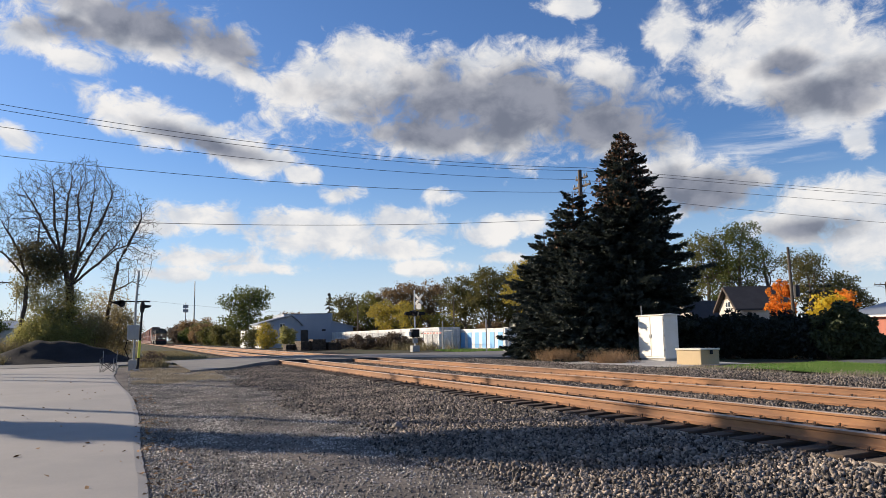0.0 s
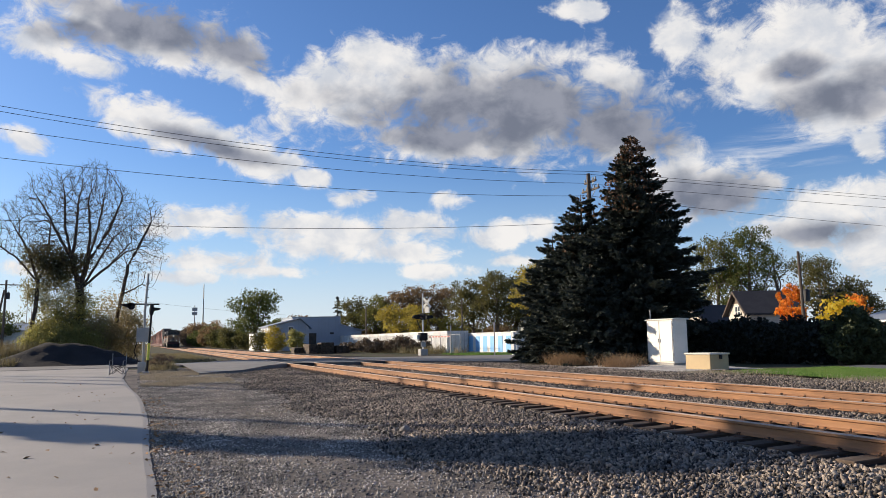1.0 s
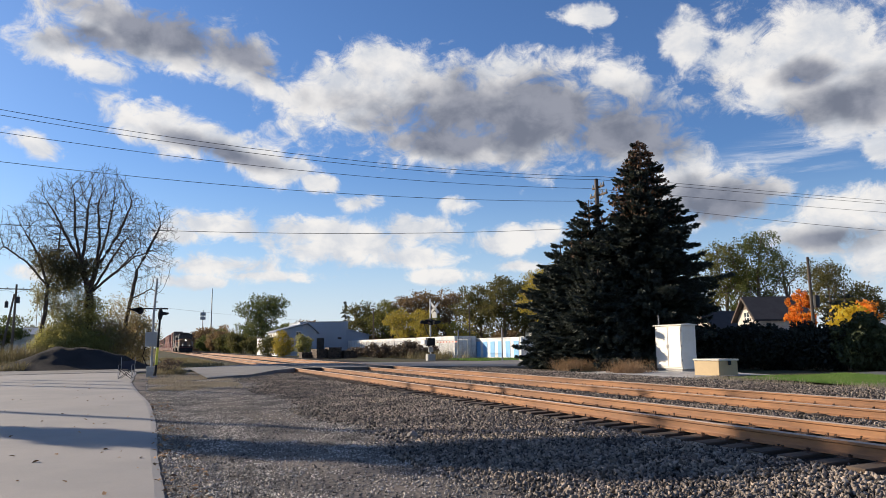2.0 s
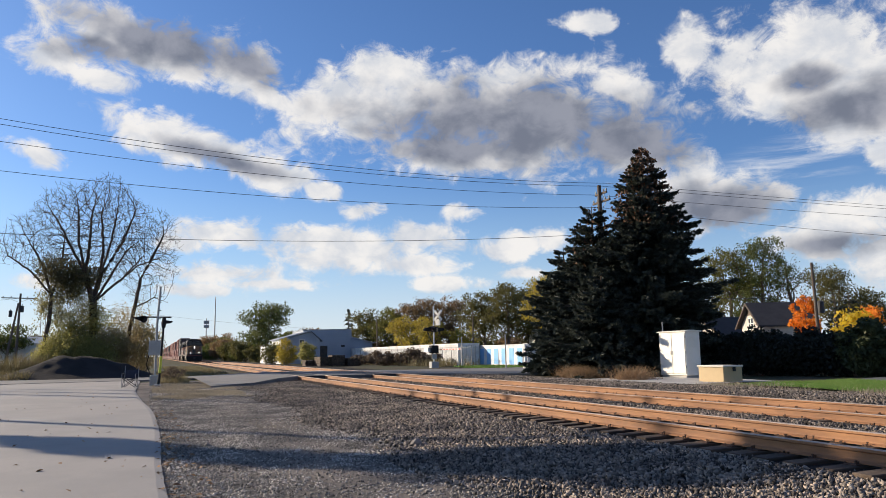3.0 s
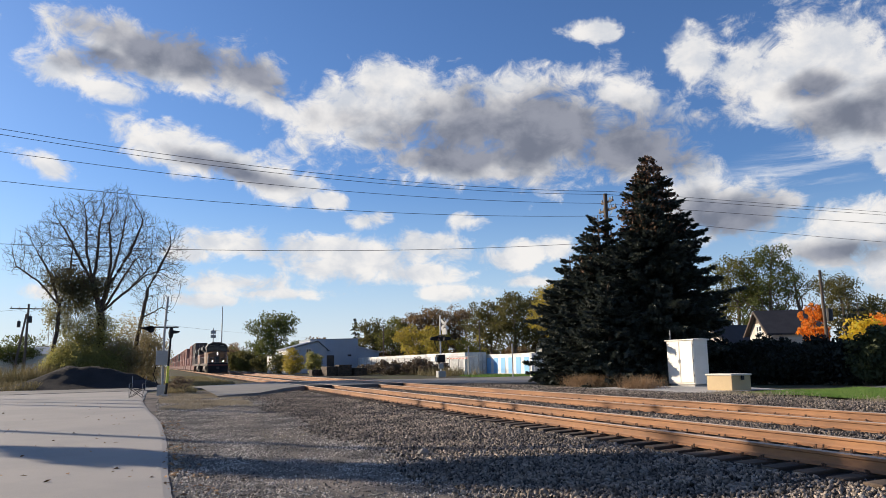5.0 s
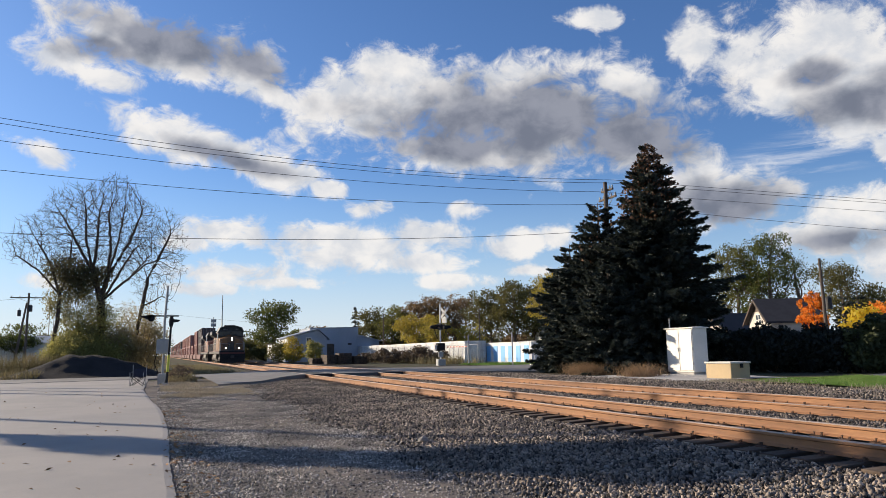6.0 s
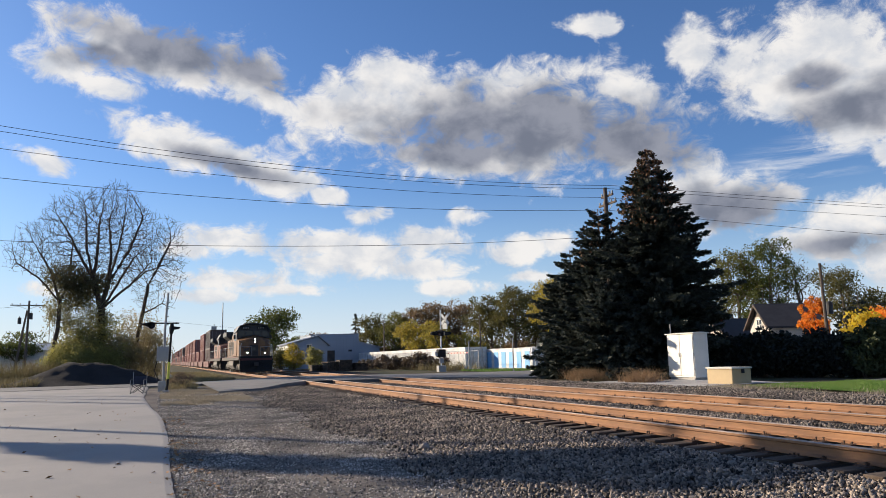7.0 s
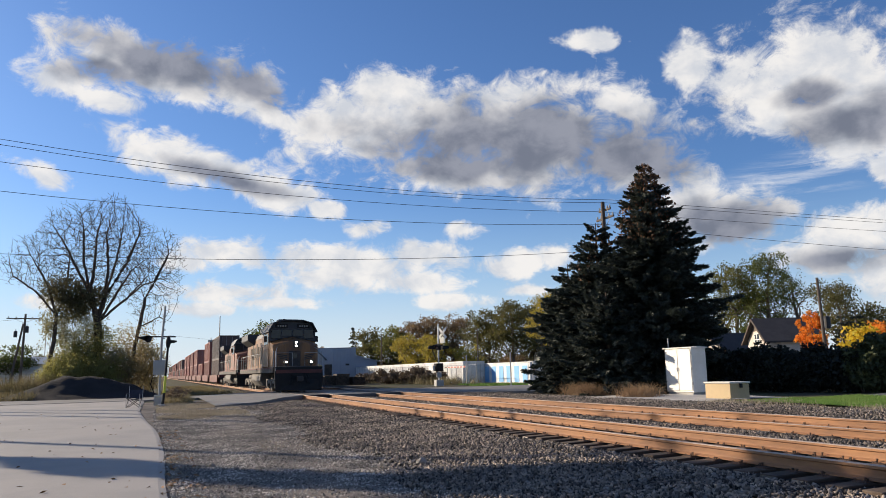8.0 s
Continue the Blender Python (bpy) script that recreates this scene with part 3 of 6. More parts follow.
def build_track(cx, label, low, high):
    """One track: rails, ties, plates. low, high: lift of its two rails."""
    track = thing("track", pose(cx, 0, 0), label, "railway track", kind="structure")
    prof = [(-0.07, 0.0), (0.07, 0.0), (0.07, 0.012), (0.016, 0.035), (0.010, 0.05), (0.010, 0.125), (0.036, 0.140), (0.036, 0.170), (0.026, 0.181),
            (-0.026, 0.181), (-0.036, 0.170), (-0.036, 0.140), (-0.010, 0.125), (-0.010, 0.05), (-0.016, 0.035), (-0.07, 0.012)]
    for side, lift in ((-0.7525, low), (0.7525, high)):
        g = Geo().prism(prof, "y", -14, 900)
        g.i[2 + 8] = g.i[2 + 7] = g.i[2 + 9] = 1
        part("rail", g, [M["rust"], M["steel"]], track, "rusty orange rail with a polished head", at=pose(side, 0, RAIL - 0.181 + lift))
    shapes = []
    for j in range(4):
        g = Geo()
        w, e = 0.115 + 0.006 * j, 0.012 * j
        g.prism([(-1.30 + e, -0.17), (1.30 - e, -0.17), (1.30, 0.0), (0.9, 0.004), (-0.9, 0.006), (-1.30, -0.004)], "y", -w, w)
        if j in (1, 3):
            g.i[2 + 5] = g.i[2 + 1] = 1
        shapes.append(g.mesh("tie", [M["tie"], M["tie_end"]], bevel=0.012))
    rnd = random.Random(int(cx * 10))
    rest = Geo()
    plates = Geo()
    y = -9.0
    while y < 160:
        dx, turn, dz = rnd.uniform(-0.05, 0.05), rnd.uniform(-1.2, 1.2), rnd.uniform(-0.012, 0.006)
        top = RAIL - 0.197
        if y < CROSS[0] - 0.2 or y > CROSS[1] + 0.2:
            if 0 < y < CROSS[0]:
                ob = new("tie", shapes[rnd.randrange(4)])
                ob.parent = track
                ob.matrix_basis = pose(dx, y, top + dz, 0, 0, turn)
            else:
                rest.box(-1.3 + dx, 1.3 + dx, y - 0.115, y + 0.115, top - 0.17, top)
            if 2 < y < CROSS[0]:
                for side, lift in ((-0.7525, low), (0.7525, high)):
                    z = RAIL - 0.181 + lift
                    plates.box(side - 0.18, side + 0.18, y - 0.095, y + 0.095, top - 0.01, z - 0.002)
                    for sx in (-0.13, -0.095, 0.095, 0.13):
                        hy = y + rnd.choice((-0.05, 0.05))
                        up = rnd.uniform(0.012, 0.045)
                        plates.box(side + sx - 0.008, side + sx + 0.008, hy - 0.008, hy + 0.008, z, z + up)
                        plates.box(side + sx - 0.014, side + sx + 0.014, hy - 0.011, hy + 0.011, z + up, z + up + 0.01)
                    if rnd.random() < 0.8:      # rail anchor beside the tie
                        plates.box(side - 0.08, side + 0.08, y + 0.13, y + 0.15, z - 0.03, z + 0.012)
        y += 0.495 + rnd.uniform(-0.02, 0.02)
    tagged(part("far_ties", rest, M["tie"], track), kind="stuff")
    tagged(part("plates_and_spikes", plates, M["plate"], track, "rusty tie plates, spikes and anchors"), kind="stuff")
    # crossing panels
    for a, b, n in ((-0.66, 0.66, 3), (0.84, 1.25, 1), (-1.25, -0.84, 1)):
        y0 = CROSS[0]
        while y0 < CROSS[1] - 0.5:
            for j in range(n):
                w = (b - a) / n
                g = Geo().box(a + j * w + 0.006, a + (j + 1) * w - 0.006, y0 + 0.006, y0 + 2.85, RAIL - 0.2, RAIL + 0.004)
                part("panel", g, M["rubber"] if n == 3 else M["crossing"], track, bevel=0.01)
            y0 += 2.87
    return track


build_track(TRACKS[0], "rusty main track on wooden ties with spikes", 0.0, 0.0)
build_track(TRACKS[1], "second rusty track on wooden ties with spikes", -0.022, 0.022)
g = Geo()
for a, b in ((7.58, 7.60), (9.74, 11.42), (13.94, 13.96)):
    g.prism([(a, 0.1), (b, 0.1), (b, RAIL + 0.002), (a, RAIL + 0.002)], "y", CROSS[0] - 0.1, CROSS[1])
tagged(part("crossing_infill", g, M["crossing"]), "dark asphalt between the two tracks at the crossing", "road", kind="structure")


def rocks(name, pts, size, material, flat=0.7):
    """Many small angular stones in one mesh: squashed, jittered octahedra."""
    n = len(pts)
    base = np.array([(1, 0, 0), (-0.6, 0.8, 0), (-0.6, -0.8, 0), (0.2, 0.1, 1), (-0.1, -0.1, -1)])
    v = base[None] * rng.uniform(0.55, 1.25, (n, 5, 3)) * np.array([1, 1, flat])
    a = rng.uniform(0, 2 * np.pi, (3, n))
    for (p, q), ang in zip(((0, 1), (1, 2), (0, 2)), a):
        ang = ang if (p, q) == (0, 1) else ang * 0.25
        c, s = np.cos(ang)[:, None], np.sin(ang)[:, None]
        v[:, :, p], v[:, :, q] = c * v[:, :, p] - s * v[:, :, q], s * v[:, :, p] + c * v[:, :, q]
    v = v * (size * rng.uniform(0.5, 1.3, n))[:, None, None] + pts[:, None, :]
    f = np.array([(0, 1, 3), (1, 2, 3), (2, 0, 3), (1, 0, 4), (2, 1, 4), (0, 2, 4)])
    faces = (f[None] + 5 * np.arange(n)[:, None, None]).reshape(-1, 3)
    return new(name, cloud_mesh(name, v.reshape(-1, 3), faces, material))


BED_X = [3.2, 4.4, 4.7, 5.3, 6.0, 6.85, 7.3, 9.8, 10.5, 11.3, 14.0, 14.5, 15.6, 17.0, 18.2]
BED_Z = [-0.01, -0.01, 0.0, 0.03, 0.085, 0.165, 0.21, 0.245, 0.20, 0.245, 0.25, 0.24, 0.31, 0.345, 0.33]


def build_stones():
    def scatter(x0, x1, y0, y1, per):
        n = int((x1 - x0) * (y1 - y0) * per)
        return np.stack([rng.uniform(x0, x1, n), rng.uniform(y0, y1, n)], 1)
    near = np.concatenate([scatter(3.3, 7.45, 3.5, 14, 800), scatter(3.3, 7.45, 14, 26, 650), scatter(3.3, 7.4, 26, 41, 420)])
    keep = rng.random(len(near)) < smooth_step(3.2, 5.1, near[:, 0] + 0.35 * np.sin(near[:, 1] * 0.8))
    near = near[keep]
    track = np.concatenate([scatter(7.0, 14.4, 4, 20, 420), scatter(7.0, 14.4, 20, 41, 260), scatter(14.3, 18.3, 7, 41, 230)])
    pts = np.concatenate([near, track])
    x = pts[:, 0]
    z = np.interp(x, BED_X, BED_Z)
    z = np.maximum(z, ground_z(x, pts[:, 1]) * (x < 7)) + rng.uniform(-0.005, 0.035, len(x))
    on_tie = (np.abs(x - TRACKS[0]) < 1.3) | (np.abs(x - TRACKS[1]) < 1.3)
    z = np.where(on_tie, z - 0.05, z)
    z = np.where((x > 6.6) & (x < 7.35), z - 0.015, z)
    ob = rocks("ballast_stones", np.column_stack([pts, z]), 0.038, M["stone"], 0.8)
    ob.parent = bed
    tagged(ob, "loose grey and brown crushed stones", kind="stuff")
    # finer gravel over the yard
    p = np.concatenate([scatter(0.25, 5.2, 4.5, 16, 700), scatter(0.0, 5.2, 16, 34, 420)])
    p = p[rng.random(len(p)) < 0.35 + 0.65 * (np.sin(p[:, 0] * 1.9 + np.sin(p[:, 1] * 0.7)) * 0.5 + 0.5)]
    ob = rocks("yard_pebbles", np.column_stack([p, ground_z(p[:, 0], p[:, 1]) + 0.004]), 0.021, M["pebble"])
    tagged(ob, "loose pebbles strewn over the gravel yard", "gravel", kind="stuff")
    # larger stones that can be picked apart, nearest the road
    shapes = []
    for j in range(8):
        bm = bmesh.new()
        bmesh.ops.create_icosphere(bm, subdivisions=1, radius=1.0)
        for v in bm.verts:
            v.co = Vector((v.co.x, v.co.y * 0.8, v.co.z * 0.65)) * (0.75 + 0.5 * noise.random())
        me = bpy.data.meshes.new("stone")
        bm.to_mesh(me)
        bm.free()
        me.materials.append(M["one_stone"])
        shapes.append(me)
    for j in range(280):
        x, y = rng.uniform(4.8, 7.2), rng.uniform(4.0, 11.0)
        z = float(np.interp(x, BED_X, BED_Z)) + 0.02
        s = rng.uniform(0.025, 0.05)
        ob = new("stone", shapes[j % 8])
        ob.parent = bed
        ob.matrix_basis = pose(x, y, z, rng.uniform(-30, 30), rng.uniform(-30, 30), rng.uniform(0, 360)) @ Matrix.Diagonal((s, s, s, 1))
    # odd darker lumps lying on the yard
    for x, y, s in ((4.35, 12.3, 0.11), (1.0, 14.0, 0.07), (1.35, 13.2, 0.06), (2.5, 17.0, 0.06)):
        ob = new("lump_of_stone", shapes[0])
        ob.matrix_basis = pose(x, y, float(ground_z(x, y)) + 0.6 * s, 10, 0, 40 * x) @ Matrix.Diagonal((s, s, s, 1))
        tagged(ob, "dark fist-sized lump lying on the gravel", "stone", "lumps on the gravel")


build_stones()


# ---- the train ----
# where the locomotive's front is along the track: seconds, metres
RUN = [(0.0, 229.0), (5.5, 105.4), (8.0, 46.6)]
train = []                       # (thing, offset behind the front)


def wheel_set(g, y, r=0.53):
    for s in (-1, 1):
        g.cyl((s * 0.69, y, r), (s * 0.80, y, r), r, 20)
    g.cyl((-0.7, y, r), (0.7, y, r), 0.09, 8)


def loco_truck(parent, y):
    tr = part("truck", Geo().box(-1.12, -0.92, y - 2.5, y + 2.5, 0.55, 0.85).box(0.92, 1.12, y - 2.5, y + 2.5, 0.55, 0.85).box(-0.9, 0.9, y - 0.3, y + 0.3, 0.5, 0.95), M["truck"], parent, "dusty grey bogie frame", bevel=0.04)
    for d in (-1.95, 0, 1.95):
        g = Geo()
        wheel_set(g, y + d)
        part("wheel_set", g, M["truck"], tr)
        for s in (-1, 1):
            g = Geo().box(s * 1.0 - 0.17, s * 1.0 + 0.17, y + d - 0.22, y + d + 0.22, 0.32, 0.72)
            part("axle_box", g, M["truck"], tr, bevel=0.03)
            for e in (-0.42, 0.42):
                part("spring", Geo().cyl((s * 1.05, y + d + e, 0.42), (s * 1.05, y + d + e, 0.80), 0.10, 8), M["loco_frame"], tr)


def locomotive(offset, first):
    """A six-axle diesel; its front looks to -Y, z = 0 on the rail."""
    hood = M["loco_yellow"] if first else M["loco_worn"]
    lo = thing("locomotive", pose(0, 0, 0), "yellow diesel locomotive with grey roof and lit headlights" if first else "yellow and grey diesel locomotive coupled behind the first", "locomotive", "locomotives")
    L = 22.3
    part("frame", Geo().box(-1.5, 1.5, 1.5, L - 1.2, 1.25, 1.62).box(-1.35, 1.35, 0.52, 1.5, 1.25, 1.55), M["loco_frame"], lo, bevel=0.03)
    part("frame_stripe", Geo().box(-1.508, 1.508, 2.2, L - 2.0, 1.52, 1.60), M["pilot_red"], lo, "grimy red sill stripe")
    # snow plough and front sheet
    g = Geo()
    g.prism([(-1.45, 0.16), (1.45, 0.16), (1.52, 1.0), (1.5, 1.62), (-1.5, 1.62), (-1.52, 1.0)], "y", 0.35, 0.5)
    g.add([(-1.5, 0.45, 0.15), (1.5, 0.45, 0.15), (0.0, -0.15, 0.15), (-1.4, 0.4, 0.8), (1.4, 0.4, 0.8), (0, 0.1, 0.8)], [(0, 2, 5, 3), (2, 1, 4, 5), (3, 5, 4), (0, 1, 2)])
    part("snow_plough", g, M["black"], lo, bevel=0.02)
    part("coupler", Geo().box(-0.16, 0.16, -0.35, 0.5, 0.72, 1.02).box(-0.25, 0.12, -0.45, -0.2, 0.70, 1.04), M["loco_frame"], lo, bevel=0.04)
    for s in (-1, 1):
        st = Geo()
        for j in range(4):
            st.box(s * 1.1 - 0.3, s * 1.1 + 0.3, 0.5 + 0.12 * j, 0.85 + 0.12 * j, 0.42 + 0.33 * j, 0.46 + 0.33 * j)
        part("steps", st, M["galv"], lo)
    # nose: full width, faceted top that falls to both sides
    nose = Geo()
    z0 = 1.62
    ring = lambda y, w, side, mid: [(-w, y, z0), (w, y, z0), (w, y, side), (0.45, y, mid), (-0.45, y, mid), (-w, y, side)]
    a, b, c = ring(1.62, 1.30, 2.95, 3.18), ring(1.80, 1.47, 3.05, 3.32), ring(3.3, 1.50, 3.28, 3.62)
    nose.add(a + b + c, [(5, 4, 3, 2, 1, 0), (12, 13, 14, 15, 16, 17)] + [(6 * q + e, 6 * q + (e + 1) % 6, 6 * q + 6 + (e + 1) % 6, 6 * q + 6 + e) for q in (0, 1) for e in range(6)])
    part("nose", nose, hood, lo, bevel=0.03)
    part("nose_door", Geo().box(-0.46, 0.30, 1.56, 1.61, 1.66, 2.66), M["loco_frame"], lo, "dark recessed nose door", bevel=0.02)
    part("door_window", Geo().box(-0.24, 0.08, 1.545, 1.56, 2.2, 2.5), M["glass"], lo)
    for s in (-1, 1):
        for k in range(3):
            part("emblem_wing", Geo().prism([(s * 0.56, 2.30 - 0.12 * k), (s * (1.22 - 0.08 * k), 2.42 - 0.12 * k), (s * (1.22 - 0.08 * k), 2.47 - 0.12 * k), (s * 0.56, 2.37 - 0.12 * k)], "y", 1.595, 1.615), M["loco_grey"], lo, "dull wing-shaped emblem")
    part("anticlimber", Geo().box(-1.25, 1.25, 0.42, 0.95, 1.46, 1.66), M["loco_frame"], lo, "worn dark anticlimber ledge", bevel=0.04)
    part("pilot_band", Geo().box(-1.44, 1.44, 0.33, 0.352, 1.22, 1.44), M["pilot_red"], lo, "dull reddish band across the pilot")
    for x in (-0.55, -0.40, 0.40, 0.55):
        part("air_hose", Geo().tube([(x, 0.33, 1.12), (x * 1.05, 0.1, 0.95), (x * 1.15, 0.12, 0.55)], [0.03] * 3, 6), M["black"], lo)
    for s in (-1, 1):
        part("grab_iron", Geo().tube([(s * 1.45, 0.42, 0.5), (s * 1.47, 0.36, 1.5), (s * 1.47, 0.55, 2.6)], [0.022] * 3, 5), M["galv"], lo)
    # cab
    cab = Geo().prism([(-1.55, 1.62), (1.55, 1.62), (1.55, 4.0), (1.26, 4.52), (0.6, 4.70), (-0.6, 4.70), (-1.26, 4.52), (-1.55, 4.0)], "y", 3.1, 6.0)
    part("cab", cab, hood, lo, bevel=0.05)
    part("cab_front", Geo().prism([(-1.545, 3.30), (0, 3.64), (1.545, 3.30), (1.545, 4.0), (1.26, 4.515), (0.6, 4.695), (-0.6, 4.695), (-1.26, 4.515), (-1.545, 4.0)], "y", 3.02, 3.1), M["loco_grey"], lo, "dark grey cab front above the nose", bevel=0.02)
    part("cab_roof", Geo().prism([(-1.66, 3.95), (-1.32, 4.57), (-0.62, 4.77), (0.62, 4.77), (1.32, 4.57), (1.66, 3.95), (1.58, 3.95), (1.26, 4.525), (0.6, 4.705), (-0.6, 4.705), (-1.26, 4.525), (-1.58, 3.95)], "y", 2.72, 6.05), M["loco_grey"], lo, "dark grey overhanging cab roof")
    part("roof_unit", Geo().box(-0.7, 0.7, 4.6, 5.7, 4.72, 4.92), M["loco_grey"], lo, bevel=0.05)
    for a, b in ((-1.40, -0.78), (-0.70, -0.05), (0.05, 0.70), (0.78, 1.40)):
        part("windscreen", Geo().box(a, b, 2.99, 3.05, 3.68 if abs(a + b) < 1 else 3.52, 4.10), M["glass"], lo, bevel=0.01)
    for s in (-1, 1):
        for a, b in ((3.55, 4.35), (4.5, 5.3)):
            part("side_window", Geo().box(s * 1.53 - 0.03, s * 1.53 + 0.03, a, b, 3.15, 3.85), M["glass"], lo, bevel=0.01)
        part("mirror", Geo().box(s * 1.72 - 0.10, s * 1.72 + 0.10, 3.45, 3.50, 3.3, 3.7), M["loco_frame"], lo, bevel=0.01)
        nb = part("number_board", Geo().box(s * 0.72 - 0.40, s * 0.72 + 0.40, 2.95, 3.03, 4.22, 4.48), M["black"], lo, bevel=0.01)
        for j in range(4):
            x = s * 0.72 - 0.24 + 0.16 * j
            part("number_bar", Geo().box(x - 0.05, x + 0.05, 2.94, 2.951, 4.29, 4.41), M["numbers"], nb, "plain pale bar")
    # lights
    hl = part("headlight_housing", Geo().box(-0.17, 0.17, 1.50, 1.75, 2.84, 3.34), M["loco_frame"], lo, bevel=0.03)
    for z in (2.97, 3.20):
        part("headlight", Geo().cyl((0, 1.485, z), (0, 1.52, z), 0.07, 16), M["lamp"] if first else M["glass"], hl)
    for s in (-1, 1):
        dl = part("ditch_light_housing", Geo().cyl((s * 0.80, 0.52, 1.92), (s * 0.80, 0.75, 1.92), 0.15, 14), M["loco_frame"], lo)
        part("ditch_light", Geo().cyl((s * 0.80, 0.50, 1.92), (s * 0.80, 0.53, 1.92), 0.065, 16), M["lamp"] if first else M["glass"], dl)
        part("ditch_light_stand", Geo().box(s * 0.80 - 0.05, s * 0.80 + 0.05, 0.58, 0.68, 1.60, 1.80), M["loco_frame"], lo)
    # long hood with doors, radiator wings, exhaust
    part("long_hood", Geo().prism([(-0.92, 1.62), (0.92, 1.62), (0.92, 3.95), (0.72, 4.25), (-0.72, 4.25), (-0.92, 3.95)], "y", 6.0, 20.6), hood, lo, bevel=0.03)
    part("hood_roof", Geo().prism([(-0.94, 3.9), (0.94, 3.9), (0.74, 4.30), (-0.74, 4.30)], "y", 6.02, 20.62), M["loco_grey"], lo)
    for j in range(15):
        y = 6.5 + 0.78 * j
        for s in (-1, 1):
            part("hood_door", Geo().box(s * 0.935 - 0.02, s * 0.935 + 0.02, y, y + 0.68, 1.85, 3.6), hood if j % 3 else M["loco_frame"], lo, bevel=0.01)
            part("door_louvre", Geo().box(s * 0.96 - 0.015, s * 0.96 + 0.015, y + 0.12, y + 0.56, 2.5, 3.3), M["loco_frame"], lo)
    part("blower_housing", Geo().box(-1.45, 1.45, 6.0, 8.2, 1.62, 3.3), hood, lo, bevel=0.06)
    for s in (-1, 1):
        for j in range(3):
            part("intake_grille", Geo().box(s * 1.45 - 0.02, s * 1.45 + 0.02, 6.2 + 0.62 * j, 6.7 + 0.62 * j, 1.9, 3.1), M["loco_frame"], lo)
    part("radiator", Geo().prism([(-0.95, 3.55), (0.95, 3.55), (1.50, 3.95), (1.50, 4.45), (-1.50, 4.45), (-1.50, 3.95)], "y", 15.6, 20.3), M["loco_grey"], lo, "overhanging grey radiator wings", bevel=0.04)
    part("inverter_hump", Geo().box(-1.1, 1.1, 8.6, 11.2, 4.2, 4.62), M["loco_grey"], lo, bevel=0.08)
    part("exhaust", Geo().box(-0.5, 0.5, 12.6, 13.6, 4.28, 4.66), M["loco_frame"], lo, bevel=0.03)
    part("fuel_tank", Geo().prism([(-1.35, 1.25), (-1.42, 0.75), (-1.1, 0.32), (1.1, 0.32), (1.42, 0.75), (1.35, 1.25)], "y", 8.2, 13.4), M["truck"], lo, "dusty grey fuel tank", bevel=0.05)
    for s in (-1, 1):
        part("air_tank", Geo().cyl((s * 1.15, 13.6, 1.0), (s * 1.15, 15.6, 1.0), 0.2, 10), M["loco_frame"], lo)
        rail = Geo()
        rail.tube([(s * 1.44, 1.6, 1.62), (s * 1.44, 1.6, 2.65), (s * 1.44, 20.6, 2.65)], [0.022] * 3, 5)
        for y in (2.6, 7.0, 9.0, 11.0, 13.0, 15.0, 17.0, 19.0, 20.6):
            rail.cyl((s * 1.44, y, 1.62), (s * 1.44, y, 2.65), 0.02, 5)
        rail.tube([(s * 1.40, 0.75, 1.55), (s * 1.40, 0.75, 2.6), (s * 1.0, 2.6, 3.2)], [0.022] * 3, 5)
        part("handrail", rail, M["galv"], lo, "pale grey handrail")
    for s in (-1, 1):
        part("end_rail", Geo().tube([(s * 1.4, 0.6, 1.55), (s * 1.4, 0.6, 2.5), (s * 0.4, 0.6, 2.5), (s * 0.4, 0.6, 1.55)], [0.02] * 4, 5), M["galv"], lo)
    for x in (-0.5, 0.0, 0.45):
        part("roof_antenna", Geo().box(x - 0.1, x + 0.1, 4.0 + x, 4.25 + x, 4.77, 4.86), M["loco_grey"], lo)
    loco_truck(lo, 4.6)
    loco_truck(lo, 17.4)
    train.append((lo, offset))


locomotive(0.0, True)
locomotive(23.0, False)

BOX_COLOURS = [(0.27, 0.085, 0.065), (0.22, 0.07, 0.055), (0.16, 0.055, 0.045), (0.32, 0.13, 0.10), (0.12, 0.07, 0.06), (0.26, 0.105, 0.09), (0.085, 0.058, 0.054)]
box_mats = [mat("container_paint", c, 0.6, 0.0, var=0.2, scale=0.5, fine=6, bump=0.05) for c in BOX_COLOURS]


def corrugated(L, W, H, dip=0.04, pitch=0.28):
    """A shipping container's shell, along Y, its floor at z = 0: corrugated sides."""
    g = Geo()
    n = int(L / pitch)
    for s in (-1, 1):
        v, y = [], 0.15
        w = (L - 0.3) / n
        for j in range(n):
            for a, d in ((0.0, 0), (0.35, 0), (0.5, dip), (0.85, dip)):
                x = s * (W / 2 - 0.01 - d)
                v += [(x, y + a * w, 0.12), (x, y + a * w, H - 0.12)]
            y += w
        g.add(v, [(2 * j, 2 * j + 2, 2 * j + 3, 2 * j + 1) for j in range(len(v) // 2 - 1)])
    g.box(-W / 2 + 0.06, W / 2 - 0.06, 0.05, L - 0.05, 0.06, H - 0.05)
    for x in (-1, 1):
        for y in (0.08, L - 0.08):
            g.box(x * (W / 2 - 0.08) - 0.08, x * (W / 2 - 0.08) + 0.08, y - 0.08, y + 0.08, 0, H)
        for z in (0.06, H - 0.06):
            g.box(x * (W / 2 - 0.04) - 0.04, x * (W / 2 - 0.04) + 0.04, 0.08, L - 0.08, z - 0.06, z + 0.06)
    for y in (0.04, L - 0.04):
        for z in (0.06, H - 0.06):
            g.box(-W / 2, W / 2, y - 0.04, y + 0.04, z - 0.06, z + 0.06)
    return g


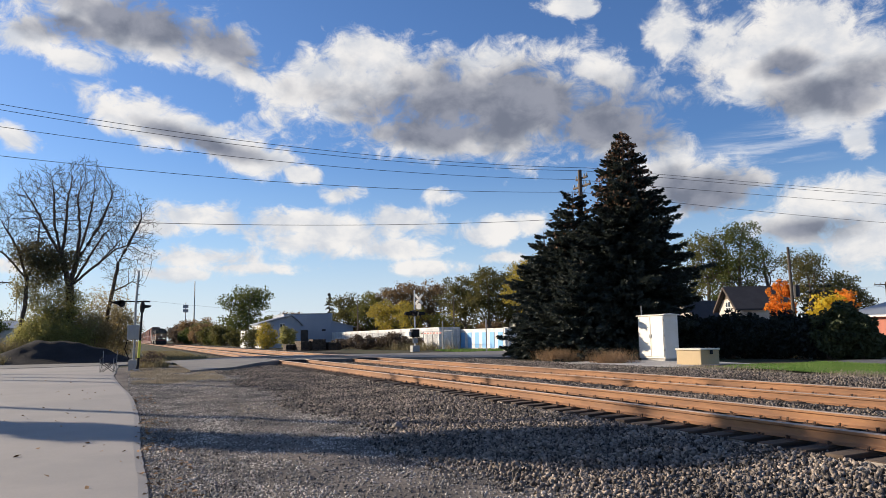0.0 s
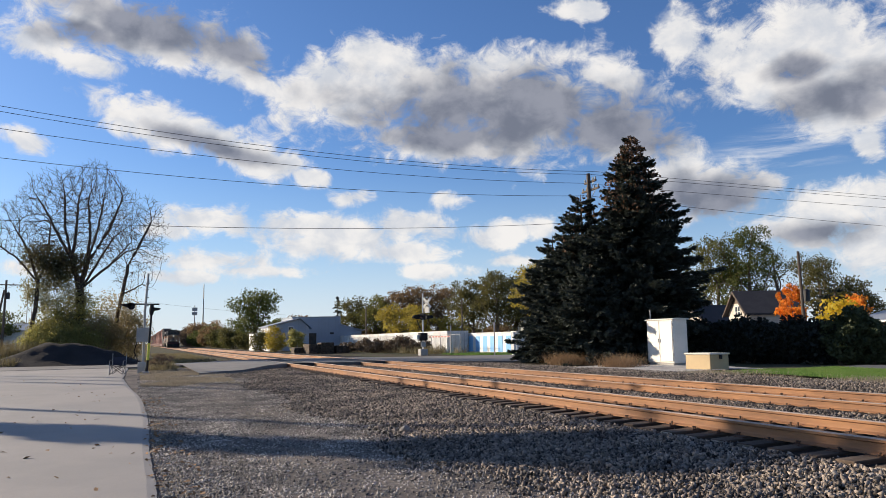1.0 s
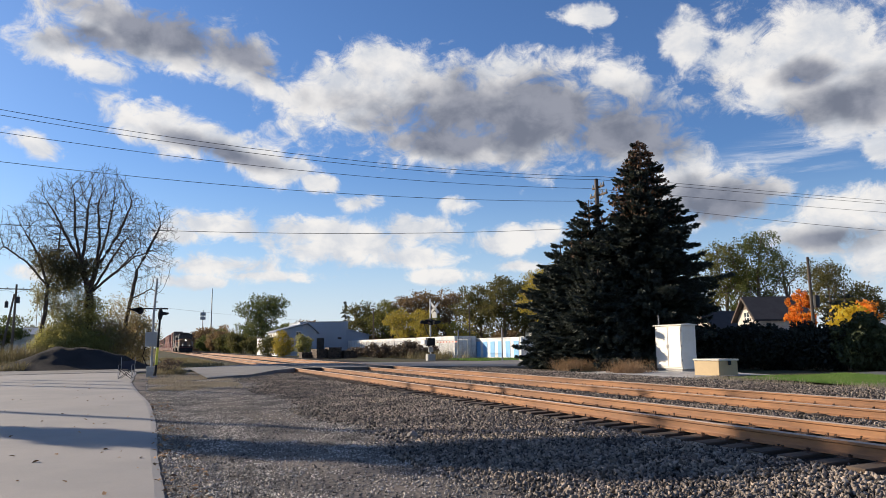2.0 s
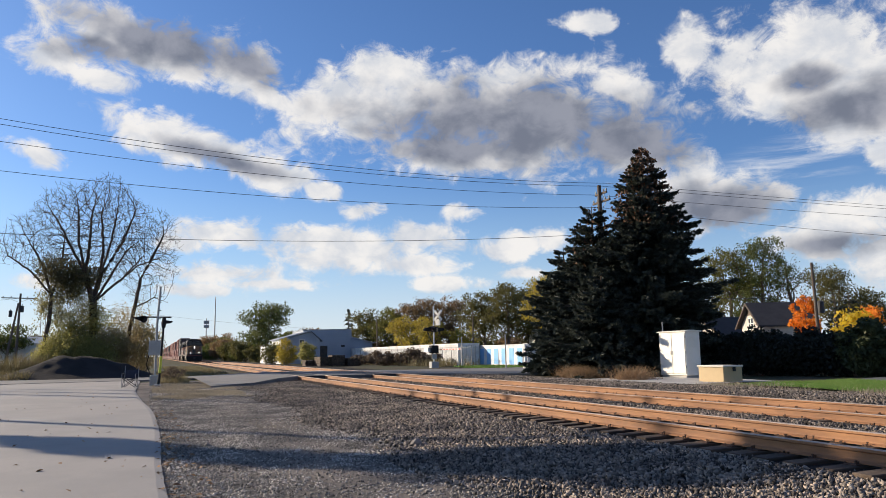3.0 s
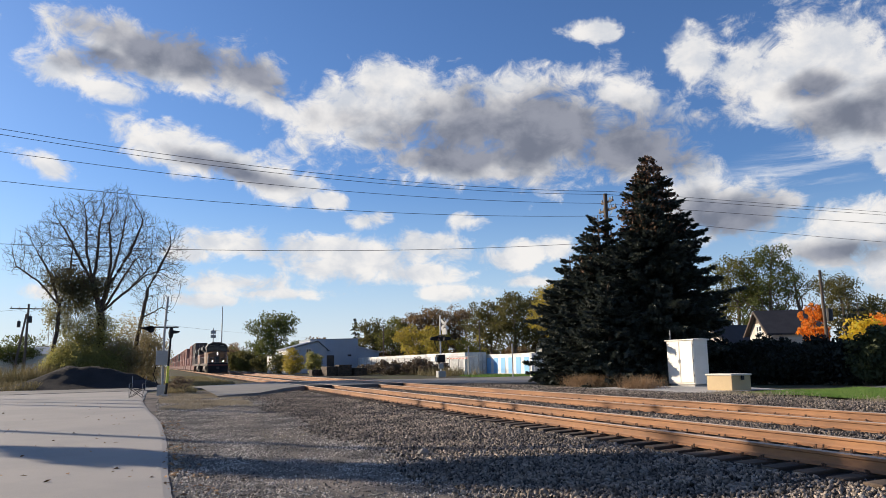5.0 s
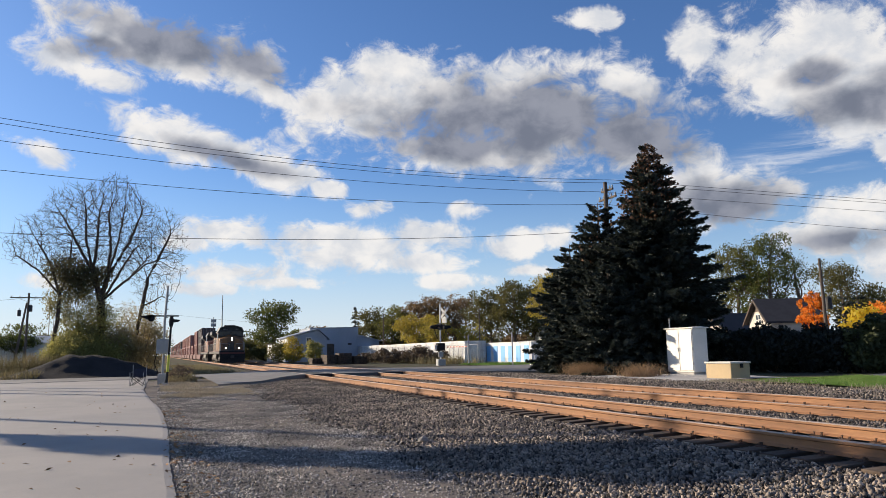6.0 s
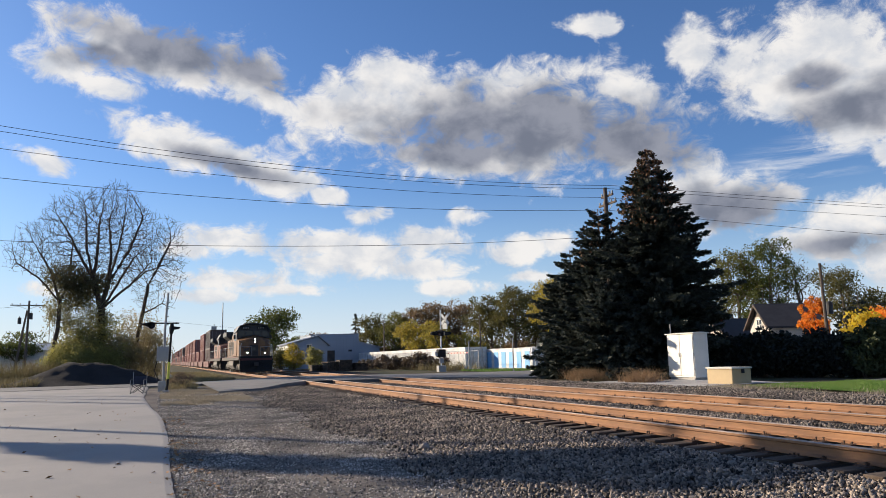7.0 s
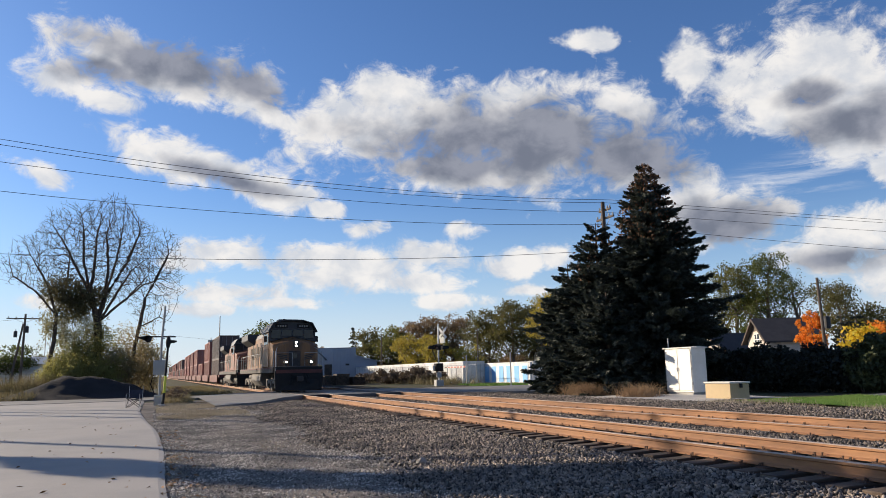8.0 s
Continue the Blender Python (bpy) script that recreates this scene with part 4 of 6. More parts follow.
shell = {m.name: corrugated(12.19, 2.44, 2.85).mesh("container", [m]) for m in box_mats}
rods = Geo()
for x in (-0.9, -0.35, 0.35, 0.9):
    rods.cyl((x, -0.02, 0.15), (x, -0.02, 2.7), 0.02, 5)
rod_mesh = rods.mesh("lock_rods", M["galv"])


def well_car(offset):
    car = thing("well_car", pose(0, 0, 0), "grimy brown intermodal well car of a freight train", "rail car", "well cars")
    g = Geo()
    for s in (-1, 1):
        g.prism([(s * 1.30, 0.35), (s * 1.42, 0.35), (s * 1.42, 1.25), (s * 1.30, 1.25)], "y", 2.0, 15.2)
    g.box(-1.3, 1.3, 2.0, 15.2, 0.30, 0.38).box(-1.3, 1.3, 0.5, 2.0, 0.95, 1.25).box(-1.3, 1.3, 15.2, 16.7, 0.95, 1.25).box(-0.15, 0.15, -0.3, 17.5, 0.75, 0.95)
    part("well", g, M["container_dirt"], car, bevel=0.02)
    for y in (1.0, 16.2):
        g = Geo()
        for d in (-0.85, 0.85):
            wheel_set(g, y + d, 0.44)
        g.box(-1.0, -0.85, y - 1.2, y + 1.2, 0.35, 0.65).box(0.85, 1.0, y - 1.2, y + 1.2, 0.35, 0.65)
        part("truck", g, M["loco_frame"], car)
    train.append((car, offset))


M["container_dirt"] = mat("grimy_brown", (0.15, 0.055, 0.045), 0.8, var=0.35, scale=0.8, fine=8, bump=0.1)
pick = random.Random(4)
for j in range(22):
    off = 46.3 + 17.3 * j
    well_car(off)
    for level in (0, 1):
        if level == 1 and j in (2, 7, 11):
            continue
        m = box_mats[(4, 6)[level]] if j == 0 else box_mats[pick.choice((0, 1, 0, 3, 2, 5, 4))]
        c = new("container", shell[m.name])
        tagged(c, "corrugated %s shipping container on a well car" % ("dark brown" if m in (box_mats[4], box_mats[6]) else "faded red"), "container", "containers on the train")
        r = new("lock_rods", rod_mesh)
        r.parent = c
        train.append((c, off + 2.5 + 0.02 * level))
        c["lift"] = 0.39 + 2.87 * level


# ---- trees ----
def blob_points(r, n, lobes, floor=-1e9):
    """Points strewn through a union of ellipsoids: (x, y, z, rx, ry, rz)."""
    lobes = np.asarray(lobes, float)
    share = lobes[:, 3] * lobes[:, 4] * lobes[:, 5]
    who = r.choice(len(lobes), n, p=share / share.sum())
    d = r.normal(size=(n, 3))
    d = d / np.linalg.norm(d, axis=1)[:, None] * (r.random(n) ** 0.40)[:, None]
    p = lobes[who, :3] + d * lobes[who, 3:]
    return p[p[:, 2] > floor]


def colonise(r, stems, goals, step, reach, kill, rounds=90, rise=0.12, wander=0.25, inertia=0.3):
    """Grows branches from the given stems towards goal points. Returns nodes and their parents."""
    pos, par = [], []
    for line in stems:
        line = [np.asarray(p, float) for p in line]
        last = -1
        if pos:
            d = [np.linalg.norm(q - line[0]) for q in pos]
            last = int(np.argmin(d)) if min(d) < 1.2 * step + 0.3 else -1
        for a, b in zip(line, line[1:]):
            n = max(1, int(np.linalg.norm(b - a) / step))
            for j in range(n + (b is line[-1])):
                pos.append(a + (b - a) * j / n + r.normal(size=3) * step * 0.06)
                par.append(last)
                last = len(pos) - 1
    P = np.array(pos)
    best = np.full(len(goals), 1e9)
    who = np.zeros(len(goals), int)
    alive = np.ones(len(goals), bool)
    fresh = np.arange(len(P))
    grown = np.zeros(len(P), int)
    for turn in range(rounds):
        idx = np.where(alive)[0]
        if not len(idx) or not len(fresh):
            break
        dist = np.linalg.norm(goals[idx][:, None] - P[fresh][None], axis=2)
        m = dist.argmin(1)
        dm = dist[np.arange(len(idx)), m]
        closer = dm < best[idx]
        best[idx[closer]], who[idx[closer]] = dm[closer], fresh[m[closer]]
        alive[idx[best[idx] < kill]] = False
        alive &= grown[who] < 3
        pull = alive & (best < reach)
        if not pull.any():
            reach *= 1.5
            pull = alive & (best < reach)
            if not pull.any():
                break
        nodes = np.unique(who[pull])
        acc = np.zeros((len(P), 3))
        v = goals[pull] - P[who[pull]]
        np.add.at(acc, who[pull], v / (np.linalg.norm(v, axis=1)[:, None] + 1e-9))
        d = acc[nodes]
        up = np.array(par)[nodes]
        ahead = np.where((up >= 0)[:, None], P[nodes] - P[np.maximum(up, 0)], 0.0)
        ahead /= np.linalg.norm(ahead, axis=1)[:, None] + 1e-9
        d = d / (np.linalg.norm(d, axis=1)[:, None] + 1e-9) + ahead * inertia + r.normal(size=d.shape) * wander + [0, 0, rise]
        d /= np.linalg.norm(d, axis=1)[:, None]
        grown[nodes] += 1
        grown = np.concatenate([grown, np.zeros(len(nodes), int)])
        fresh = np.arange(len(P), len(P) + len(nodes))
        P = np.concatenate([P, P[nodes] + d * step])
        par += list(nodes)
    return P, np.array(par)


def branch_mesh(g, P, par, thin, thick, power=2.2):
    """Adds a tapered tube along every branch; returns the ends."""
    n = len(P)
    kids = np.bincount(par[par >= 0], minlength=n)
    rad = np.where(kids == 0, thin ** power, 0.0)
    for j in range(n - 1, -1, -1):
        if par[j] >= 0:
            rad[par[j]] += rad[j]
    rad = rad ** (1 / power)
    rad = thin + (rad - thin) * (thick - thin) / max(rad.max() - thin, 1e-6)
    used = np.zeros(n, bool)
    main = {}
    for j in range(n):
        if par[j] >= 0 and (par[j] not in main or rad[j] > rad[main[par[j]]]):
            main[int(par[j])] = j
    for j in range(n):
        if used[j] or (par[j] >= 0 and main[int(par[j])] == j):
            continue
        chain = [int(par[j])] if par[j] >= 0 else []
        k = j
        while True:
            chain.append(k)
            used[k] = True
            if k not in main:
                break
            k = main[k]
        if len(chain) > 1:
            rr = [float(rad[c]) for c in chain]
            if par[j] >= 0:
                rr[0] = rr[1]
            big = max(rr)
            g.tube([tuple(P[c]) for c in chain], rr, 8 if big > 0.12 else 5 if big > 0.05 else 3, 0, False)
    return P[kids == 0]


def leaves(name, centres, spread_r, per, size, material, parent, seed, squash=0.8, fall=0.0):
    """Small folded leaves strewn round the given points."""
    r = np.random.default_rng(seed)
    c = np.repeat(np.asarray(centres, float), per, 0)
    n = len(c)
    d = r.normal(size=(n, 3))
    d /= np.linalg.norm(d, axis=1)[:, None]
    c = c + d * (spread_r * r.random(n) ** 0.45)[:, None] * np.array([1, 1, squash]) - np.array([0, 0, fall]) * r.random(n)[:, None]
    a, b = r.normal(size=(n, 3)), r.normal(size=(n, 3))
    a /= np.linalg.norm(a, axis=1)[:, None]
    b = np.cross(a, b)
    b /= np.linalg.norm(b, axis=1)[:, None] + 1e-9
    s = (size * r.uniform(0.55, 1.35, n))[:, None]
    q = np.stack([c - a * s, c + b * s * 0.55, c + a * s, c - b * s * 0.55 + np.cross(a, b) * s * 0.3], 1)
    f = np.arange(4 * n).reshape(n, 4)
    f = np.concatenate([f[:, [0, 1, 2]], f[:, [0, 2, 3]]])
    ob = new(name, cloud_mesh(name, q.reshape(-1, 3), f, material))
    ob.parent = parent
    return ob


def leafy_tree(x, y, z, height, width, seed, leaf, label, count=6500, size=0.15, clear=0.22, category="tree", goals=330, lobes=9, bare=0.0):
    """A broad tree: trunk, forking limbs grown into an uneven crown, and separate leaves round the twigs."""
    r = np.random.default_rng(seed)
    t = thing("tree", pose(x, y, z), label, category)
    base = height * clear
    mid, half = (height + base) / 2, (height - base) / 2
    crown = [(0, 0, mid, width * 0.34, width * 0.34, half * 0.85)]
    for j in range(lobes):
        a, e = 2 * np.pi * (j + 0.6 * r.random()) / lobes, r.uniform(-0.75, 0.95)
        q = np.sqrt(1 - e * e)
        k = r.uniform(0.20, 0.30)
        crown.append((np.cos(a) * q * width * (0.5 - k * 0.8), np.sin(a) * q * width * (0.5 - k * 0.8), mid + e * half * (1 - k), width * k, width * k, half * k * 1.1))
    pts = blob_points(r, goals, crown, base * 0.6)
    step = height * 0.045
    fork = np.array([r.normal() * 0.02 * width, r.normal() * 0.02 * width, base * 1.15])
    stems = [[(0, 0, -0.3), fork * [0.3, 0.3, 0.5], fork, fork + [0, 0, half * 0.7]]]
    for j in range(3):
        a = 2 * np.pi * (j + r.random() * 0.6) / 3
        stems.append([fork, fork + [np.cos(a) * width * 0.14, np.sin(a) * width * 0.14, half * 0.45]])
    P, par = colonise(r, stems, pts, step, height * 0.35, step * 1.15)
    g = Geo()
    tips = branch_mesh(g, P, par, 0.012 * max(1, height / 10), 0.021 * height)
    part("trunk", g, M["bark"], t, smooth=True)
    at = np.concatenate([tips, pts])
    at = at[r.random(len(at)) > bare]
    per = max(2, int(count / max(1, len(at))))
    leaves("crown", at, min(width, height) * 0.085, per, size, leaf, t, seed)
    return t


def spot(az, d):
    """A place at an azimuth in degrees (from the track's direction, to the right) and a distance from the road's corner."""
    return d * math.sin(radians(az)), d * math.cos(radians(az))


def spruce(x, y, height, radius, seed, label, n_branch=420, low=0.25, cones=0, profile=0.72):
    """A dense spruce: trunk and drooping boughs in whorls, set with thin needled twigs that turn up at the ends."""
    r = np.random.default_rng(seed)
    z0 = float(ground_z(x, y))
    t = thing("spruce", pose(x, y, z0), label, "tree", "spruces")
    part("trunk", Geo().tube([(0, 0, -0.2), (0, 0, height * 0.5), (0, 0, height)], [0.20, 0.12, 0.02], 8), M["bark"], t)
    boughs = Geo()
    base, axis, size = [], [], []
    swell = r.uniform(0, 6.28, 3)
    for j in range(n_branch):
        h = low / height + (0.985 - low / height) * (1 - r.random() ** 0.62)
        z = np.round(h * height / 0.52) * 0.52 + r.normal() * 0.08
        h = min(max(z / height, 0.01), 0.985)
        a = r.uniform(0, 2 * np.pi)
        uneven = 1 + 0.12 * np.sin(2 * a + swell[0] + 5 * h) + 0.10 * np.sin(3 * a + swell[1] - 9 * h)
        reach = radius * (1 - h) ** profile * r.uniform(0.5, 1.05) * uneven + 0.16
        if r.random() < 0.15:
            reach *= 1.28
        out = np.array([np.cos(a), np.sin(a), 0.0])
        rise = 0.5 * (h - 0.40)
        sag = r.uniform(0.20, 0.55)
        f = np.linspace(0, 1, 6)[:, None]
        pts = np.array([0, 0, z]) + out * reach * f + np.array([0, 0, 1.0]) * reach * (rise * f - sag * f * f + 0.34 * f ** 3)
        boughs.tube([tuple(p) for p in pts[[0, 2, 5]]], [0.03, 0.02, 0.006], 3, 0, False)
        m = int(40 + 95 * reach)
        q = r.uniform(0.10, 1.0, m) ** 0.8
        i = np.minimum((q * 5).astype(int), 4)
        p = pts[i] + (pts[i + 1] - pts[i]) * (q * 5 - i)[:, None]
        side = np.cross(out, [0, 0, 1.0])
        w = r.choice([-1, 1], m) * r.uniform(0.2, 1.0, m)
        fan = (np.minimum(reach, 2.5) * 0.20 * (1.05 - q) * r.random(m))[:, None]
        d = out * r.uniform(0.5, 1.0, m)[:, None] + side * w[:, None] + np.array([0, 0, 1.0]) * r.uniform(-0.7, 0.5, m)[:, None]
        d /= np.linalg.norm(d, axis=1)[:, None]
        base.append(p + d * fan)
        axis.append(d)
        size.append(r.uniform(0.6, 1.2, m) * (0.16 + 0.16 * np.minimum(reach, 2.5) / 2.5) * (1.1 - 0.4 * q))
    base, axis, size = np.concatenate(base), np.concatenate(axis), np.concatenate(size)
    n = len(base)
    u = np.cross(axis, r.normal(size=(n, 3)))
    u /= np.linalg.norm(u, axis=1)[:, None]
    w = np.cross(axis, u)
    L, k = size[:, None], (size * 0.15 + 0.012)[:, None]
    v = np.stack([base, base + axis * L * 0.45 + u * k, base + axis * L, base + axis * L * 0.45 - u * k + w * k * 0.8], 1)
    f = np.array([(0, 1, 2), (0, 2, 3)])
    faces = (f[None] + 4 * np.arange(n)[:, None, None]).reshape(-1, 3)
    part("bough_frame", boughs, M["bark"], t)
    ob = new("needles", cloud_mesh("needles", v.reshape(-1, 3), faces, M["needles"]))
    ob.parent = t
    if cones:            # they hang in the top
        hh = 1 - 0.36 * r.random(cones) ** 0.8
        a = r.uniform(0, 6.28, cones)
        far = (radius * (1 - hh) ** profile + 0.12) * r.uniform(0.45, 1.0, cones)
        c = np.column_stack([np.cos(a) * far, np.sin(a) * far, hh * height - 0.05])
        tagged(leaves("cones", c, 0.10, 3, 0.085, M["cones"], t, seed + 1), kind="stuff")
    return t


spruce(*spot(37.5, 40.0), 12.25, 4.2, 11, "tall dark green spruce with brown cones near its tip", 900, cones=900)
spruce(*spot(33.5, 40.5), 9.2, 3.1, 12, "dark green spruce crowded against a taller one", 700, cones=90, profile=0.58)
spruce(*spot(31.2, 42.0), 7.2, 2.3, 13, "smaller dark spruce at the end of the clump", 480, profile=0.5)
spruce(*spot(34.0, 38.2), 5.4, 2.4, 14, "low bushy young spruce before the tall ones", 360)


def blades(name, pts, height, width, material, seed, lean=0.35, parent=None):
    """Upright tapering blades in one mesh."""
    r = np.random.default_rng(seed)
    n = len(pts)
    a = r.uniform(0, 2 * np.pi, n)
    side = np.stack([np.cos(a), np.sin(a), 0 * a], 1)
    h = (height * r.uniform(0.5, 1.3, n))[:, None]
    bend = np.stack([r.normal(size=n) * lean, r.normal(size=n) * lean, np.ones(n)], 1)
    v = np.stack([pts - side * width, pts + side * width, pts + bend * h], 1)
    ob = new(name, cloud_mesh(name, v.reshape(-1, 3), np.arange(3 * n).reshape(n, 3), material))
    ob.parent = parent
    return ob


def shrub(name, x, y, width, depth, height, leaf, seed, label, per=30, size=0.12, clumps=60, category="shrub", group="", stems=True):
    r = np.random.default_rng(seed)
    z0 = float(ground_z(x, y))
    t = thing(name, pose(x, y, z0), label, category, group)
    c = r.normal(size=(clumps, 3))
    c /= np.linalg.norm(c, axis=1)[:, None]
    c = c * (r.random(clumps) ** 0.35)[:, None] * [width / 2, depth / 2, height * 0.46] + [0, 0, height * 0.5]
    c[:, 2] *= r.uniform(0.85, 1.12, clumps)
    if stems:
        g = Geo()
        for p in c[:14]:
            g.tube([(p[0] * 0.2, p[1] * 0.2, -0.05), (p[0] * 0.6, p[1] * 0.6, p[2] * 0.55), tuple(p)], [0.035, 0.022, 0.008], 4, 0, False)
        part("stems", g, M["bark"], t)
    leaves("foliage", c, min(width, height) * 0.22, per, size, leaf, t, seed + 5)
    return t


# ---- the bare tree with its creepers and the brush round it ----
def old_tree():
    """Thick leaning stems that fork into a wide, rounded, nearly bare crown."""
    r = np.random.default_rng(21)
    t = thing("tree", pose(-4.4, 64.0, 0.2), "nearly bare old tree with a rounded crown, overgrown with creeper", "tree")
    goals = np.concatenate([
        blob_points(r, 7000, [(0.6, 0, 12.2, 3.4, 3.4, 4.0), (-2.4, -0.6, 11.4, 2.9, 2.8, 3.9), (-4.9, 0.3, 10.4, 2.4, 2.4, 2.6), (-6.3, 0, 9.6, 1.3, 1.4, 1.2),
                                (3.2, 0.4, 10.6, 2.8, 2.8, 3.6), (5.4, 0.3, 10.6, 2.0, 2.2, 3.0), (5.9, 0.2, 8.6, 1.5, 1.4, 1.4), (0.2, 0, 9.6, 5.0, 3.6, 2.4)], 7.4),
        blob_points(r, 300, [(4.3, 0, 6.8, 2.0, 1.4, 1.5)])])
    goals = goals[goals[:, 2] > 7.0 + 0.28 * np.abs(goals[:, 0] + 1.0) * (goals[:, 0] < 0) - 2.0 * (goals[:, 0] > 2)]
    stems = [
        [(0, 0, -0.3), (0.05, 0, 3.0), (0.0, 0, 6.1), (0.4, 0, 7.7), (1.15, 0.2, 10.6), (1.5, 0.2, 12.4)],
        [(0.0, 0, 5.8), (2.3, -0.6, 7.6), (4.1, -0.8, 9.5)],
        [(0.0, 0, 5.6), (1.2, 1.2, 8.0), (2.6, 2.0, 10.4)],
        [(2.6, 0.4, -0.3), (3.0, 0.3, 2.6), (3.5, 0.2, 5.4), (3.9, 0.2, 7.7), (5.1, 0.1, 10.0), (5.8, 0.1, 11.4)],
        [(3.5, 0.2, 5.4), (5.2, 0.0, 6.2), (6.4, -0.1, 5.8)],
        [(0.0, 0, 5.4), (-0.7, -0.5, 8.0), (-2.0, -1.0, 10.3), (-2.9, -1.0, 12.0)],
        [(-0.7, -0.5, 8.0), (-0.4, -1.4, 10.6), (-0.4, -1.6, 12.2)],
        [(-4.5, -0.8, -0.3), (-4.2, -0.8, 0.8), (-3.4, -0.7, 2.3), (-3.15, -0.6, 4.2), (-3.1, -0.4, 6.2), (-4.0, 0.0, 8.8), (-4.9, 0.2, 10.2)],
        [(-3.1, -0.4, 6.2), (-2.6, 0.6, 8.6), (-2.6, 1.2, 10.8)],
        [(-3.1, -0.4, 6.2), (-4.6, -0.6, 8.0), (-6.4, -0.6, 9.2)],
        [(0.4, 0, 7.7), (0.5, 0.9, 10.4), (0.2, 1.2, 13.0)],
        [(0.4, 0, 7.7), (2.2, 0.4, 10.8), (3.0, 0.4, 12.8)],
        [(2.3, -0.6, 7.6), (3.6, -1.4, 8.6), (5.4, -1.8, 9.2)],
        [(-0.7, -0.5, 8.0), (-1.4, 0.4, 10.6), (-1.6, 0.6, 13.2)]]
    P, par = colonise(r, stems, goals, 0.32, 2.4, 0.29, 150, 0.10, 0.16, 0.6)
    P[:, 0] = np.where(P[:, 0] > 0, P[:, 0] * 0.86, P[:, 0] * 0.95)
    g = Geo()
    tips = branch_mesh(g, P, par, 0.011, 0.30, 2.15)
    part("branchwork", g, M["bare_bark"], t, "dark bare stems and branches", smooth=True)
    twigs = Geo()
    for p in P[len(P) // 4:][r.random(len(P) - len(P) // 4) < 0.7]:
        d = r.normal(size=3) * [1, 1, 0.8] + [0, 0, 0.5] + (p - [0, 0, 6.0]) * 0.08
        d *= r.uniform(0.25, 0.6) / np.linalg.norm(d)
        twigs.tube([tuple(p), tuple(p + d + r.normal(size=3) * 0.05)], [0.011, 0.007], 3, 0, False)
    tagged(part("twigs", twigs, M["bare_bark"], t, "fine bare twigs"), kind="stuff")
    leaves("last_leaves", tips[r.random(len(tips)) < 0.3], 0.2, 1, 0.06, M["leaf_brown"], t, 31)
    # creeper: a dark mat in the forks, thinner curtains hanging down from it
    mat_pts = blob_points(r, 300, [(-2.7, 0, 8.5, 1.9, 1.4, 1.0), (-0.7, -0.2, 7.8, 1.5, 1.2, 1.1), (-2.0, 0, 7.0, 1.3, 1.1, 1.2)])
    leaves("creeper", mat_pts, 0.5, 34, 0.08, M["leaf_mat"], t, 32, fall=0.4)
    curtain = blob_points(r, 260, [(-2.0, 0, 5.2, 1.9, 1.2, 2.9), (-0.2, -0.2, 4.0, 1.4, 1.2, 3.0), (-3.4, -0.2, 6.6, 0.7, 0.7, 1.5)])
    leaves("creeper_curtain", curtain, 0.45, 46, 0.07, M["leaf_curtain"], t, 33, fall=0.6)
    return t


old_tree()
for x, y, w, h, leaf, seed, label in (
        (-6.9, 62.4, 2.6, 2.6, "leaf_bush", 42, "yellow-green bush under the bare tree"), (-5.6, 61.8, 3.4, 2.6, "leaf_bush", 43, "yellow-green autumn bush under the bare tree"),
        (-3.8, 62.0, 3.4, 3.2, "leaf_bush", 44, "yellow-green bush under the bare tree"), (-6.0, 63.2, 3.2, 4.6, "leaf_bush", 47, "olive bush climbing into the bare tree"),
        (-2.6, 62.8, 3.0, 3.8, "leaf_bush_brown", 48, "brownish bush under the bare tree"), (-1.6, 64.0, 3.8, 5.6, "leaf_bush_brown", 45, "brownish thinning bush under the bare tree"),
        (-0.6, 65.4, 3.0, 4.4, "leaf_bush_brown", 46, "thinning brownish bush beside the track"),
        (-4.2, 63.8, 3.6, 5.4, "leaf_bush", 49, "olive bush climbing into the bare tree")):
    shrub("bush", x, y, w, 2.4, h, M[leaf], seed, label, per=80, size=0.07, clumps=90, group="brush under the bare tree")


def dark_heap():
    xs, ys = np.linspace(-13, 0.5, 70), np.linspace(52.6, 61, 40)
    def hz(x, y):
        hump = 1.65 * np.exp(-((x + 5.0) / 3.2) ** 2 * 0.9) + 0.75 * np.exp(-((x + 1.7) / 1.7) ** 2) * 0.5
        bumps = np.vectorize(lambda a, b: noise.noise((a * 1.1, b * 1.1, 2)))(x, y)
        return 0.2 - 0.05 + hump * np.exp(-((y - 56.8) / 2.2) ** 2) * (1 + 0.09 * bumps) + 0.04 * bumps * np.exp(-((y - 56.8) / 2.6) ** 2)
    ob = sheet("mound", xs, ys, hz, M["heap"])
    tagged(ob, "long low heap of dark gravel beside the road", "heap")


dark_heap()
r = np.random.default_rng(50)


def weeds(name, x0, x1, y0, y1, n, height, material, seed, label, width=0.014):
    q = np.random.default_rng(seed)
    p = np.stack([q.uniform(x0, x1, n), q.uniform(y0, y1, n)], 1)
    p = p[q.random(n) < 0.5 + 0.5 * np.sin(p[:, 0] * 1.3 + 2 * np.sin(p[:, 1]))]
    ob = blades(name, np.column_stack([p, ground_z(p[:, 0], p[:, 1])]), height, width, material, seed)
    return tagged(ob, label, "weeds", kind="stuff")


